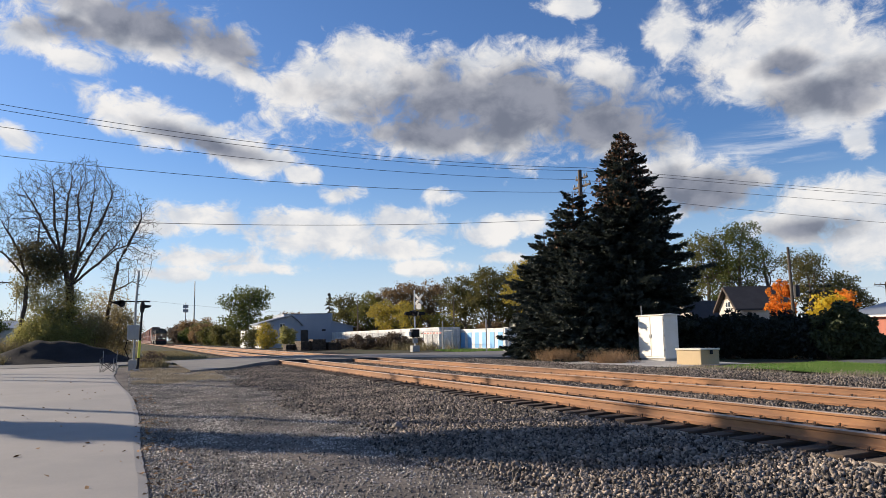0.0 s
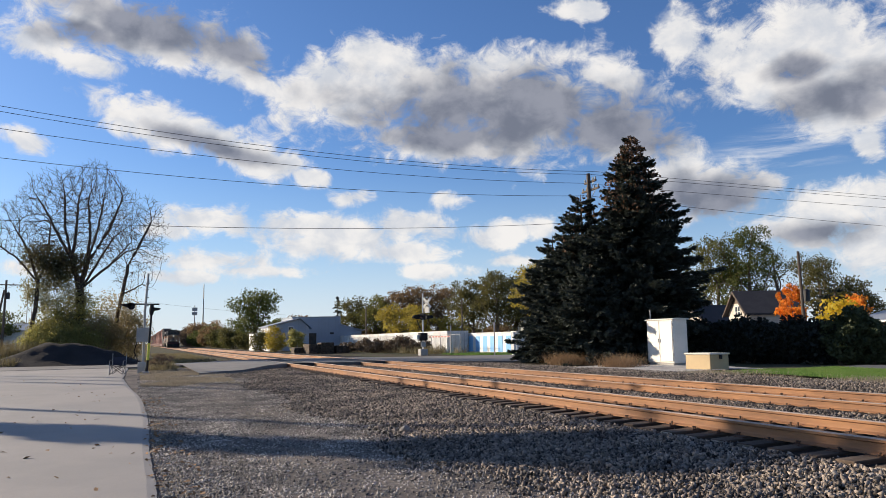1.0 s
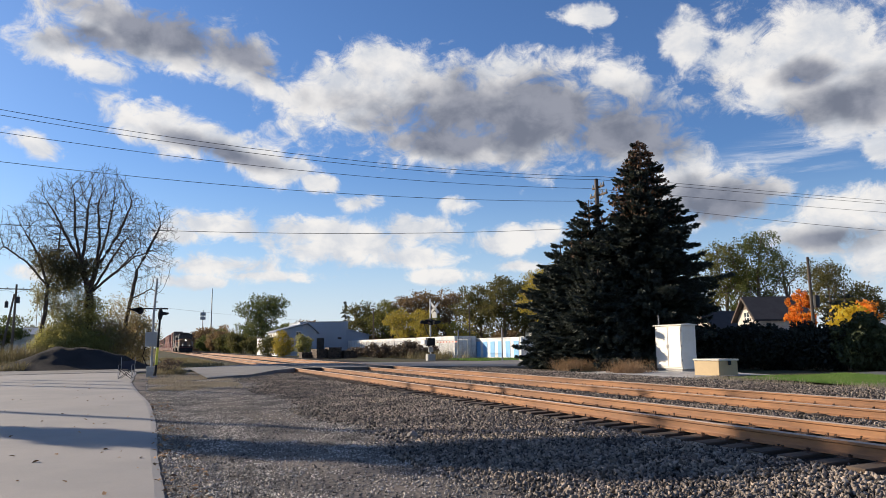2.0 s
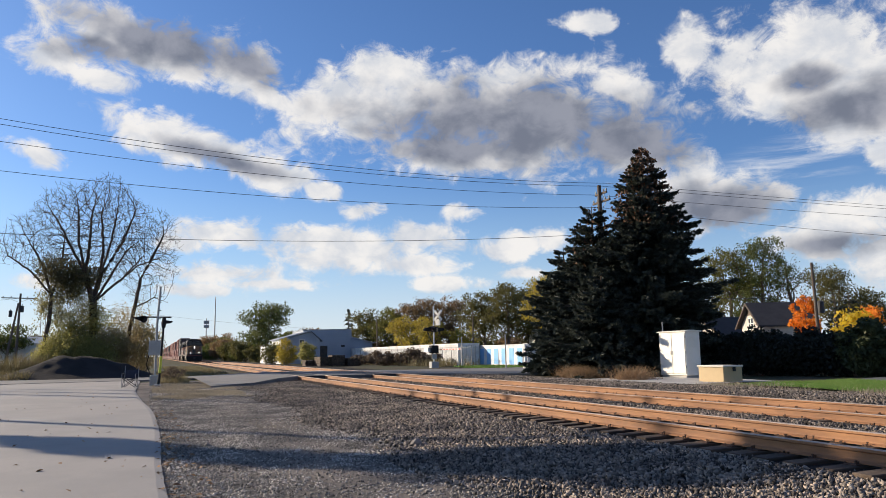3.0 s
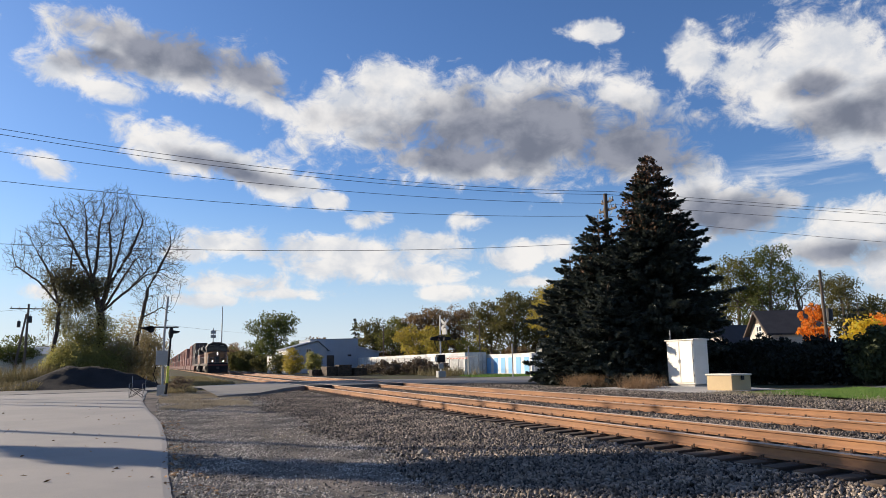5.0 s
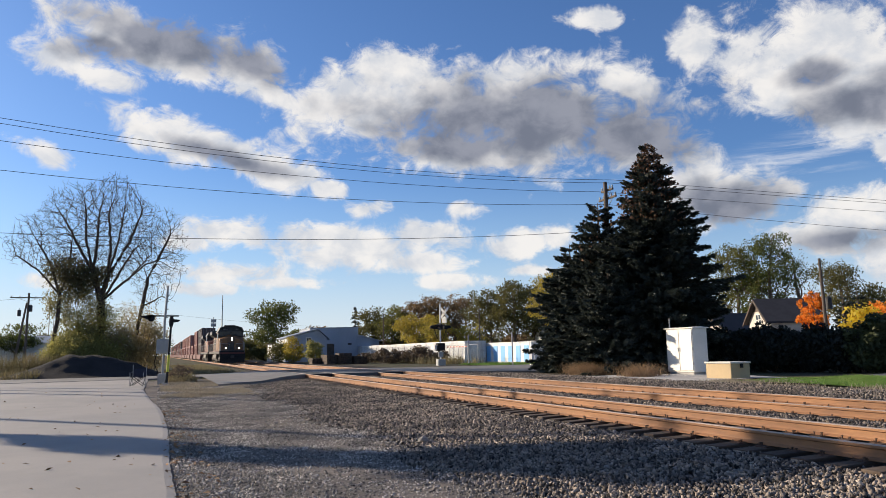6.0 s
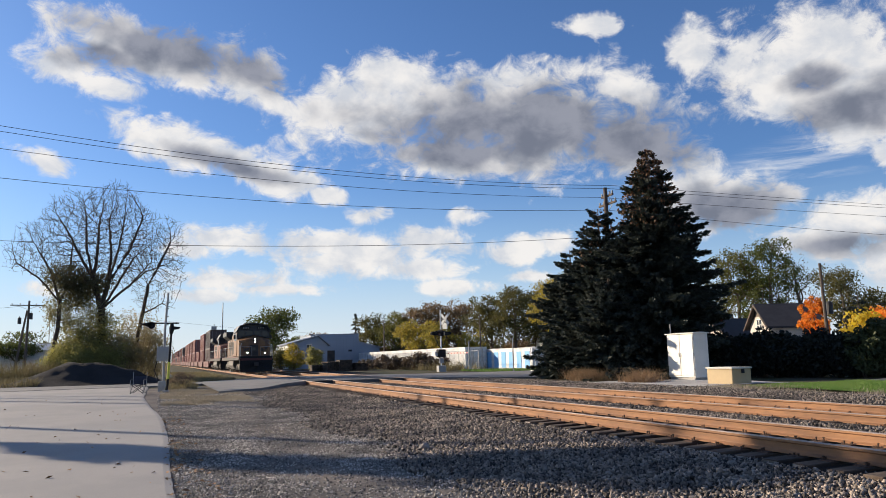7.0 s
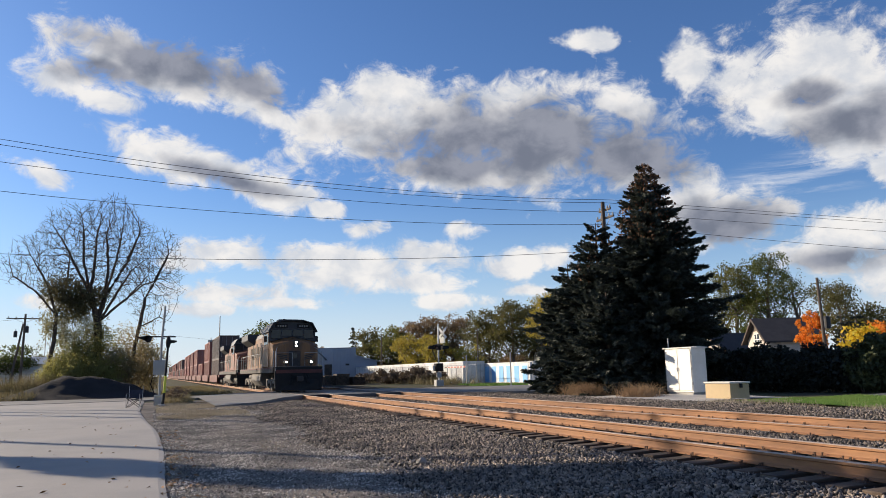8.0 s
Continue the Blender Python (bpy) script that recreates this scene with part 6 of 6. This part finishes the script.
# ---- utility poles and wires ----
def utility_pole(x, y, z, top, label, r=0.15, arms=(), lean=0.0, transformer=0.0, turn=0.0, mat_key="pole"):
    p = thing("utility_pole", pose(x, y, z, 0, 0, turn), label, "utility pole", "utility poles")
    part("pole", Geo().tube([(0, 0, -0.3), (lean * 0.5, 0, top * 0.5), (lean, 0, top)], [r, r * 0.85, r * 0.68], 10), M[mat_key], p)
    for h, w in arms:
        a = part("cross_arm", Geo().box(-w, w, -0.17, -0.07, h - 0.06, h + 0.06), M["pole"], p, bevel=0.01)
        for s in (-0.9, -0.45, 0.45, 0.9):
            part("insulator", Geo().tube([(s * w, -0.12, h + 0.06), (s * w, -0.12, h + 0.14), (s * w, -0.12, h + 0.24)], [0.03, 0.06, 0.03], 8), M["grey_box"], a)
        for s in (-1, 1):
            part("brace", Geo().cyl((s * w * 0.6, -0.12, h - 0.05), (0, -0.12, h - 0.55), 0.018, 5), M["galv"], a)
    if transformer:
        t = part("transformer", Geo().tube([(0.36, 0, transformer), (0.36, 0, transformer + 0.75), (0.36, 0, transformer + 0.85)], [0.22, 0.22, 0.12], 12), M["loco_grey"], p)
        part("bushing", Geo().cyl((0.36, 0, transformer + 0.85), (0.36, 0, transformer + 1.05), 0.035, 6), M["grey_box"], t)
    return p


PX, PY = spot(34.15, 44.2)
utility_pole(PX, PY, 0.33, 11.2, "weathered wooden utility pole rising behind the spruces", 0.17, ((10.2, 0.9), (10.7, 0.6)), turn=90)
utility_pole(*spot(48.8, 55), 0.33, 7.0, "bare weathered pole with a small transformer behind the hedge", 0.13, (), -0.15, 3.6)
utility_pole(*spot(54.5, 95), 0.33, 6.6, "far wooden pole with a cross-arm by the brick building", 0.15, ((6.3, 1.2),), 0, 4.8, turn=-50)
utility_pole(*spot(-8.5, 108), 0.3, 9.6, "wooden pole with cross-arm and transformers beyond the weeds", 0.18, ((9.0, 2.0),), 0.1, 7.2, turn=5)
utility_pole(*spot(-9.15, 112), 0.3, 8.6, "leaning wooden pole beside another", 0.17, (), 1.2, 6.8)
utility_pole(*spot(16.5, 110), 0.3, 7.0, "plain wooden pole before the autumn trees", 0.12)
utility_pole(*spot(24.0, 92), 0.3, 6.6, "plain wooden pole behind the containers", 0.10)
utility_pole(-17.0, 34.6, 0.2, 12.7, "wooden utility pole beside the road", 0.17, ((11.7, 0.9), (12.3, 0.6)), turn=90)
utility_pole(85.0, 35.0, 0.33, 11.2, "wooden utility pole far down the line", 0.17, ((10.2, 0.9), (10.7, 0.6)), turn=90)


def wire(name, points, sag, label, r=0.012):
    pts, rad = [], []
    for a, b in zip(points, points[1:]):
        for j in range(0, 21):
            t = j / 20
            p = Vector(a).lerp(Vector(b), t)
            p.z -= sag * 4 * t * (1 - t)
            pts.append(tuple(p))
            rad.append(r)
    ob = part(name, Geo().tube(pts, rad, 4, 0, False), M["wire"])
    return tagged(ob, label, "wire", "overhead wires")


for dy, h0, h1, h2, sag, sag2 in ((-0.75, 12.79, 11.5, 11.6, 1.09, 0.1), (-0.30, 12.66, 11.42, 11.5, 1.09, 0.1), (0.75, 11.94, 11.1, 11.2, 0.92, 0.15), (0.1, 10.27, 10.19, 9.5, 0.88, 0.45)):
    wire("overhead_wire", [(-17, 34.6 + dy, h0), (PX, PY + dy, h1)], sag, "thin dark overhead wire between the poles")
    wire("overhead_wire", [(PX, PY + dy, h1), (85, 35 + dy, h2)], sag2, "thin dark overhead wire between the poles")
wire("overhead_cable", [(-17, 34.7, 7.03), (PX, PY, 8.58)], 0.73, "thin dark cable strung below the wires")
wire("overhead_wire", [(-30, 108, 9.3), (*spot(-8.5, 108), 9.3), (40, 210, 9.3)], 0.5, "thin far wire along the line", 0.015)
wire("overhead_wire", [(*spot(48.8, 55), 5.0), (*spot(54.5, 95), 6.5), (140, 60, 6.5)], 0.3, "thin wire to the far pole", 0.012)
wire("overhead_wire", [(*spot(48.8, 55), 5.0), (30, 52, 6.5)], 0.3, "thin wire from the pole to the spruces", 0.012)


def mast(az, d, h, label, r=0.25, heads=0):
    x, y = spot(az, d)
    m = thing("mast", pose(x, y, 0.3), label, "mast")
    part("shaft", Geo().tube([(0, 0, 0), (0, 0, h)], [r, r * 0.5], 8), M["galv"], m)
    for j in range(heads):
        z = h * (0.82 if heads == 1 else 0.9 - 0.1 * j)
        part("antennas", Geo().box(-1.1, 1.1, -0.2, 0.2, z - 0.7, z + 0.7), M["grey_box"], m, bevel=0.1)
    return m


mast(4.35, 320, 26, "tall thin radio mast far down the line", 0.35, 0)
mast(3.75, 330, 17.5, "far mobile phone mast with antenna heads", 0.3, 2)
for d in (-0.4, 0.4):
    mast(-7.0 + d * 0.35, 260, 21, "thin far lattice mast", 0.15, 0)


# ---- buildings ----
def white_containers():
    me = corrugated(12.0, 2.44, 2.3, 0.03).mesh("container", [M["white_ribbed"]])
    for j in range(4):
        c = new("storage_container", me)
        c.matrix_basis = pose(30.95, 70.7 + 12.15 * j, 0.30 - 0.02 * j)
        tagged(c, "white corrugated storage container standing on the ground", "container", "white storage containers")
        g = Geo()
        for x in (-0.75, -0.3, 0.3, 0.75):
            g.cyl((x, -0.03, 0.2), (x, -0.03, 2.1), 0.02, 5)
        r = part("lock_rods", g, M["galv"], c)
    c = thing("storage_container", pose(32.3, 60.8, 0.32), "white storage unit with bright blue roll-up doors", "container")
    part("body", Geo().box(0, 2.4, 0, 10.5, 0, 1.95), M["white_ribbed"], c, bevel=0.03)
    part("roof", Geo().box(-0.06, 2.46, -0.06, 10.56, 1.95, 2.03), M["white_ribbed"], c, bevel=0.01)
    for j in range(6):
        d = part("roll_up_door", Geo().box(-0.03, 0.0, 0.5 + 1.7 * j, 1.5 + 1.7 * j, 0.12, 1.68), M["sky_blue"], c, "bright blue roll-up door", bevel=0.01)
        for z in (0.4, 0.7, 1.0, 1.3):
            part("door_rib", Geo().box(-0.04, -0.03, 0.53 + 1.7 * j, 1.47 + 1.7 * j, z, z + 0.03), M["sky_blue"], d)
    c = thing("shed", pose(36.5, 55.0, 0.32), "grey metal shed behind the fence gate", "shed")
    part("body", Geo().box(0, 3, 0, 5.0, 0, 2.1), M["grey_box"], c, bevel=0.03)


white_containers()


def fence():
    f = thing("chain_link_fence", pose(0, 0, 0.33), "galvanised chain-link fence before the white containers", "fence")
    mesh = Geo()
    y0, y1, x = 66.5, 108.0, 29.4
    n = 17
    for j in range(n):
        y = y0 + (y1 - y0) * j / (n - 1)
        part("post", Geo().cyl((x, y, -0.1), (x, y, 1.9), 0.04, 6), M["galv"], f)
    part("top_rail", Geo().cyl((x, y0, 1.85), (x, y1, 1.85), 0.025, 6), M["galv"], f)
    for j in range(170):
        y = y0 + (y1 - y0) * j / 170
        for s in (-1, 1):
            mesh.tube([(x, y, 0.05), (x, y + s * 1.8, 1.85)], [0.004, 0.004], 3, 0, False)
    tagged(part("wire_mesh", mesh, M["galv"], f), kind="stuff")
    g = thing("fence_gate", pose(*spot(28.2, 58.0), 0.33, 0, 0, 78), "open white tube-framed chain-link gate", "gate")
    for a, b in (((0, 0, 0.05), (0, 0, 1.95)), ((1.3, 0, 0.05), (1.3, 0, 1.95))):
        part("stile", Geo().cyl(a, b, 0.035, 6), M["white"], g)
    for z in (0.08, 1.0, 1.92):
        part("rail", Geo().cyl((0, 0, z), (1.3, 0, z), 0.03, 6), M["white"], g)
    for az, d, h in ((23.1, 68.0, 2.6), (26.5, 60.0, 2.7)):
        p = part("fence_post", Geo().cyl((0, 0, -0.1), (0, 0, h), 0.055, 8), M["galv"])
        p.matrix_basis = pose(*spot(az, d), 0.33)
        tagged(p, "lone galvanised fence post", "post", "lone fence posts")


fence()


def grey_works():
    b = thing("metal_building", pose(0, 0, 0.2), "blue-grey metal-clad works with a flat-topped hall", "building")
    Y = 112.0
    part("wall", Geo().prism([(18.2, 0), (24.1, 0), (24.1, 3.7), (22.7, 4.9), (18.2, 3.75)], "y", Y, Y + 9), M["siding"], b)
    part("side_wall", Geo().box(18.14, 18.2, Y, Y + 9, 0, 3.7), M["white_ribbed"], b, "pale sunlit end wall")
    part("roof", Geo().prism([(17.8, 3.72), (22.7, 5.0), (24.5, 3.45), (24.5, 3.58), (22.7, 5.15), (17.8, 3.85)], "y", Y - 0.4, Y + 9.3), M["metal_roof"], b)
    part("hall", Geo().prism([(22.0, 0), (29.7, 0), (29.7, 5.35), (22.0, 5.2)], "y", Y + 2.5, Y + 12), M["siding"], b, "tall flat-topped hall")
    part("hall_coping", Geo().prism([(21.9, 5.2), (29.8, 5.35), (29.8, 5.47), (21.9, 5.32)], "y", Y + 2.4, Y + 12.1), M["metal_roof"], b)
    x = 18.6
    while x < 24.0:
        zt = 3.75 + (x - 18.2) * 1.15 / 4.5 if x < 22.7 else 4.9 - (x - 22.7) * 1.2 / 1.4
        if not 20.8 < x < 21.8:
            part("wall_rib", Geo().box(x, x + 0.06, Y - 0.035, Y, 0, zt - 0.15), M["siding"], b)
        x += 0.55
    x = 26.1
    while x < 29.6:
        part("wall_rib", Geo().box(x, x + 0.06, Y + 2.465, Y + 2.5, 0, 5.1), M["siding"], b)
        x += 0.55
    w = part("window", Geo().box(20.9, 21.7, Y - 0.06, Y, 2.9, 3.8), M["white"], b)
    part("pane", Geo().box(20.97, 21.27, Y - 0.075, Y - 0.06, 3.0, 3.7), M["glass"], w)
    part("pane", Geo().box(21.33, 21.63, Y - 0.075, Y - 0.06, 3.0, 3.7), M["glass"], w)
    part("door", Geo().box(24.3, 25.8, Y + 2.42, Y + 2.5, 0, 2.8), M["loco_frame"], b, "dark roller door")
    part("wall_vent", Geo().box(28.0, 28.6, Y + 2.44, Y + 2.5, 2.6, 2.9), M["loco_frame"], b)
    part("lean_to", Geo().prism([(29.7, 0), (33.3, 0), (33.3, 3.2), (29.7, 4.1)], "y", Y + 3, Y + 11), M["siding"], b)
    part("lean_to_roof", Geo().prism([(29.7, 4.1), (33.6, 3.13), (33.6, 3.25), (29.7, 4.25)], "y", Y + 2.7, Y + 11.3), M["metal_roof"], b)
    part("porch", Geo().box(17.2, 19.4, Y + 9.4, Y + 15, 0, 2.9), M["white_ribbed"], b, "low white annex")
    part("porch_roof", Geo().box(17.0, 19.4, Y + 9.4, Y + 15.3, 2.9, 3.05), M["roof"], b)


grey_works()


def house(x, y, z, length, width, eave, ridge, label, wall, windows=True, turn=0.0):
    """A gabled house, its ridge along X, gable towards -X."""
    h = thing("house", pose(x, y, z, 0, 0, turn), label, "house", "houses")
    w = width / 2
    part("wall", Geo().prism([(-w, 0), (w, 0), (w, eave), (0, ridge), (-w, eave)], "x", 0, length), wall, h)
    s = (ridge - eave) / w
    for k in (-1, 1):
        part("roof", Geo().prism([(0, ridge + 0.02), (k * (w + 0.5), eave - 0.5 * s + 0.02), (k * (w + 0.5), eave - 0.5 * s + 0.2), (0, ridge + 0.22)], "x", -0.5, length + 0.4), M["roof"], h, "dark shingled roof slope")
    for k in (-1, 1):
        part("bargeboard", Geo().prism([(0, ridge - 0.05), (k * (w + 0.5), eave - 0.5 * s - 0.08), (k * (w + 0.5), eave - 0.5 * s + 0.1), (0, ridge + 0.16)], "x", -0.56, -0.5), M["pole"], h)
    if windows:
        k = (ridge - eave - 1.0) / (ridge - eave)
        part("gable_cladding", Geo().prism([(-w * k * 0.98, eave + 1.0), (w * k * 0.98, eave + 1.0), (0, ridge - 0.05)], "x", -0.03, 0.0), M["pole"], h, "weathered brown gable cladding")
        for a, b, c, d in ((-0.75, 0.0, eave - 0.5, eave + 0.75), (0.08, 0.75, eave - 0.5, eave + 0.75), (-2.0, -1.1, 0.9, 2.0), (1.1, 2.0, 0.9, 2.0)):
            f = part("window", Geo().box(-0.05, 0, a, b, c, d), M["white"], h, "white-framed window")
            part("pane", Geo().box(-0.065, -0.05, a + 0.08, b - 0.08, c + 0.08, (c + d) / 2 - 0.04), M["glass"], f)
            part("pane", Geo().box(-0.065, -0.05, a + 0.08, b - 0.08, (c + d) / 2 + 0.04, d - 0.08), M["glass"], f)
    return h


house(58.2, 59.2, 0.3, 5.0, 6.2, 3.8, 5.9, "small cream gabled house with a dark shingle roof", M["cream"], turn=-26)
house(60.5, 69.5, 0.3, 9.0, 7.5, 2.8, 5.0, "low house with a dark roof behind the spruces", M["cream"], False)
house(52.0, 93.0, 0.3, 9.0, 7.0, 3.5, 6.4, "pale house among the trees behind the containers", M["white_ribbed"])

b = thing("brick_building", pose(78.5, 62.0, 0.3), "long red brick building with a grey metal roof", "building")
part("wall", Geo().box(0, 26, -24, 0, 0, 3.0), M["brick"], b)
part("roof", Geo().prism([(-0.6, 2.95), (26.6, 2.95), (13, 5.6)], "y", -24.6, 0.6), M["metal_roof"], b, "grey metal roof")
part("trim", Geo().box(-0.65, -0.58, -24.6, 0.6, 2.80, 3.02), M["white"], b, "white eaves trim")
for j in range(5):
    w = part("window", Geo().box(-0.05, 0, -3.2 - 4.4 * j, -2.0 - 4.4 * j, 1.0, 2.2), M["white"], b)
    part("pane", Geo().box(-0.065, -0.05, -3.1 - 4.4 * j, -2.1 - 4.4 * j, 1.1, 2.1), M["glass"], w)

b = thing("warehouse", pose(-34, 150, 0.3), "long low pale warehouse beyond the weeds", "building")
part("wall", Geo().box(0, 22, 0, 14, 0, 4.0), M["white_ribbed"], b)
part("roof", Geo().prism([(-0.4, 4.0), (14.4, 4.0), (7, 5.4)], "x", -0.4, 22.4), M["metal_roof"], b)


# ---- stacks of old ties, a parked pickup ----
def tie_stack(x, y, rows, cols, seed, label):
    q = random.Random(seed)
    s = thing("tie_stack", pose(x, y, 0.3, 0, 0, q.uniform(-4, 4)), label, "timber stack", "stacks of old ties")
    for r_ in range(rows):
        for c in range(cols):
            g = Geo().box(-0.11, 0.11, -1.3, 1.3, 0, 0.17)
            ob = part("old_tie", g, M["tie"], s, bevel=0.01)
            ob.matrix_basis = pose(0.24 * c + q.uniform(-0.02, 0.02), q.uniform(-0.1, 0.1), 0.178 * r_, 0, 0, q.uniform(-2, 2))


for j, (az, d, rows) in enumerate(((12.0, 84, 6), (13.0, 84, 7), (14.1, 84, 5), (11.0, 86, 4))):
    tie_stack(*spot(az, d), rows, 6, j, "dark stack of old railway ties beyond the tracks")


def pickup():
    x, y = spot(5.4, 215)
    c = thing("pickup_truck", pose(x, y, 0.3, 0, 0, 70), "black pickup truck parked beyond the tracks", "car")
    part("body", Geo().prism([(-2.7, 0.5), (2.6, 0.5), (2.7, 1.0), (1.3, 1.12), (0.7, 1.75), (-0.9, 1.78), (-1.1, 1.15), (-2.7, 1.12)], "y", -0.9, 0.9), M["black"], c, bevel=0.06)
    part("window", Geo().prism([(1.15, 1.15), (0.68, 1.66), (-0.85, 1.68), (-0.95, 1.15)], "y", -0.91, 0.91), M["glass"], c)
    for a in (-1.75, 1.75):
        for s in (-1, 1):
            w = part("wheel", Geo().cyl((a, s * 0.75, 0.4), (a, s * 0.95, 0.4), 0.4, 16), M["rubber"], c)
            part("rim", Geo().cyl((a, s * 0.951, 0.4), (a, s * 0.97, 0.4), 0.22, 12), M["galv"], w)


pickup()

# ---- trees beside the road, out of the picture, whose shade falls across it ----
leafy_tree(-14.0, 28.2, 0.1, 13.6, 2.9, 201, M["leaf_olive"], "narrow olive autumn tree on the far side of the road", 9000, 0.13, clear=0.30)
leafy_tree(-12.6, 19.4, 0.05, 5.6, 2.2, 202, M["leaf_olive"], "small olive tree on the far side of the road", 2200, 0.12, clear=0.15)
for x, y, h in ((-14.0, 41.7, 13.6), (-16.0, 45.9, 13.8), (-15.0, 47.4, 10.5)):
    utility_pole(x, y, 0.2, h, "plain wooden pole on the far side of the road", 0.17)

# ---- fallen leaves on the road ----
def fallen(n, x0, x1, y0, y1, seed, label):
    q = np.random.default_rng(seed)
    x, y = q.uniform(x0, x1, n), y0 + (y1 - y0) * q.random(n) ** 1.3
    z = ground_z(np.minimum(x, 0), y) + 0.042
    a = q.uniform(0, 6.28, n)
    s = q.uniform(0.025, 0.06, n)
    u, v = np.stack([np.cos(a), np.sin(a), 0.25 * q.normal(size=n)], 1), np.stack([-np.sin(a), np.cos(a), 0.25 * q.normal(size=n)], 1)
    c = np.stack([x, y, z], 1)
    p = np.stack([c - u * s[:, None], c + v * s[:, None] * 0.5, c + u * s[:, None], c - v * s[:, None] * 0.5 + np.array([0, 0, 0.015])], 1)
    f = np.arange(4 * n).reshape(n, 4)
    f = np.concatenate([f[:, [0, 1, 2]], f[:, [0, 2, 3]]])
    ob = new("fallen_leaves", cloud_mesh("fallen_leaves", p.reshape(-1, 3), f, M["dry_leaf"]))
    tagged(ob, label, "leaves", kind="stuff")


fallen(120, -5.5, 0.1, 6, 34, 301, "brown leaves fallen on the road")
fallen(260, 0.15, 0.75, 5, 22, 302, "brown leaves gathered along the road edge")


# ---- what moves ----
def motions():
    for ob, off in train:
        lift = RAIL + (ob["lift"] if "lift" in ob else 0.0)
        walk(ob, [(t, pose(TRACKS[0], y + off, lift)) for t, y in RUN])


motions()
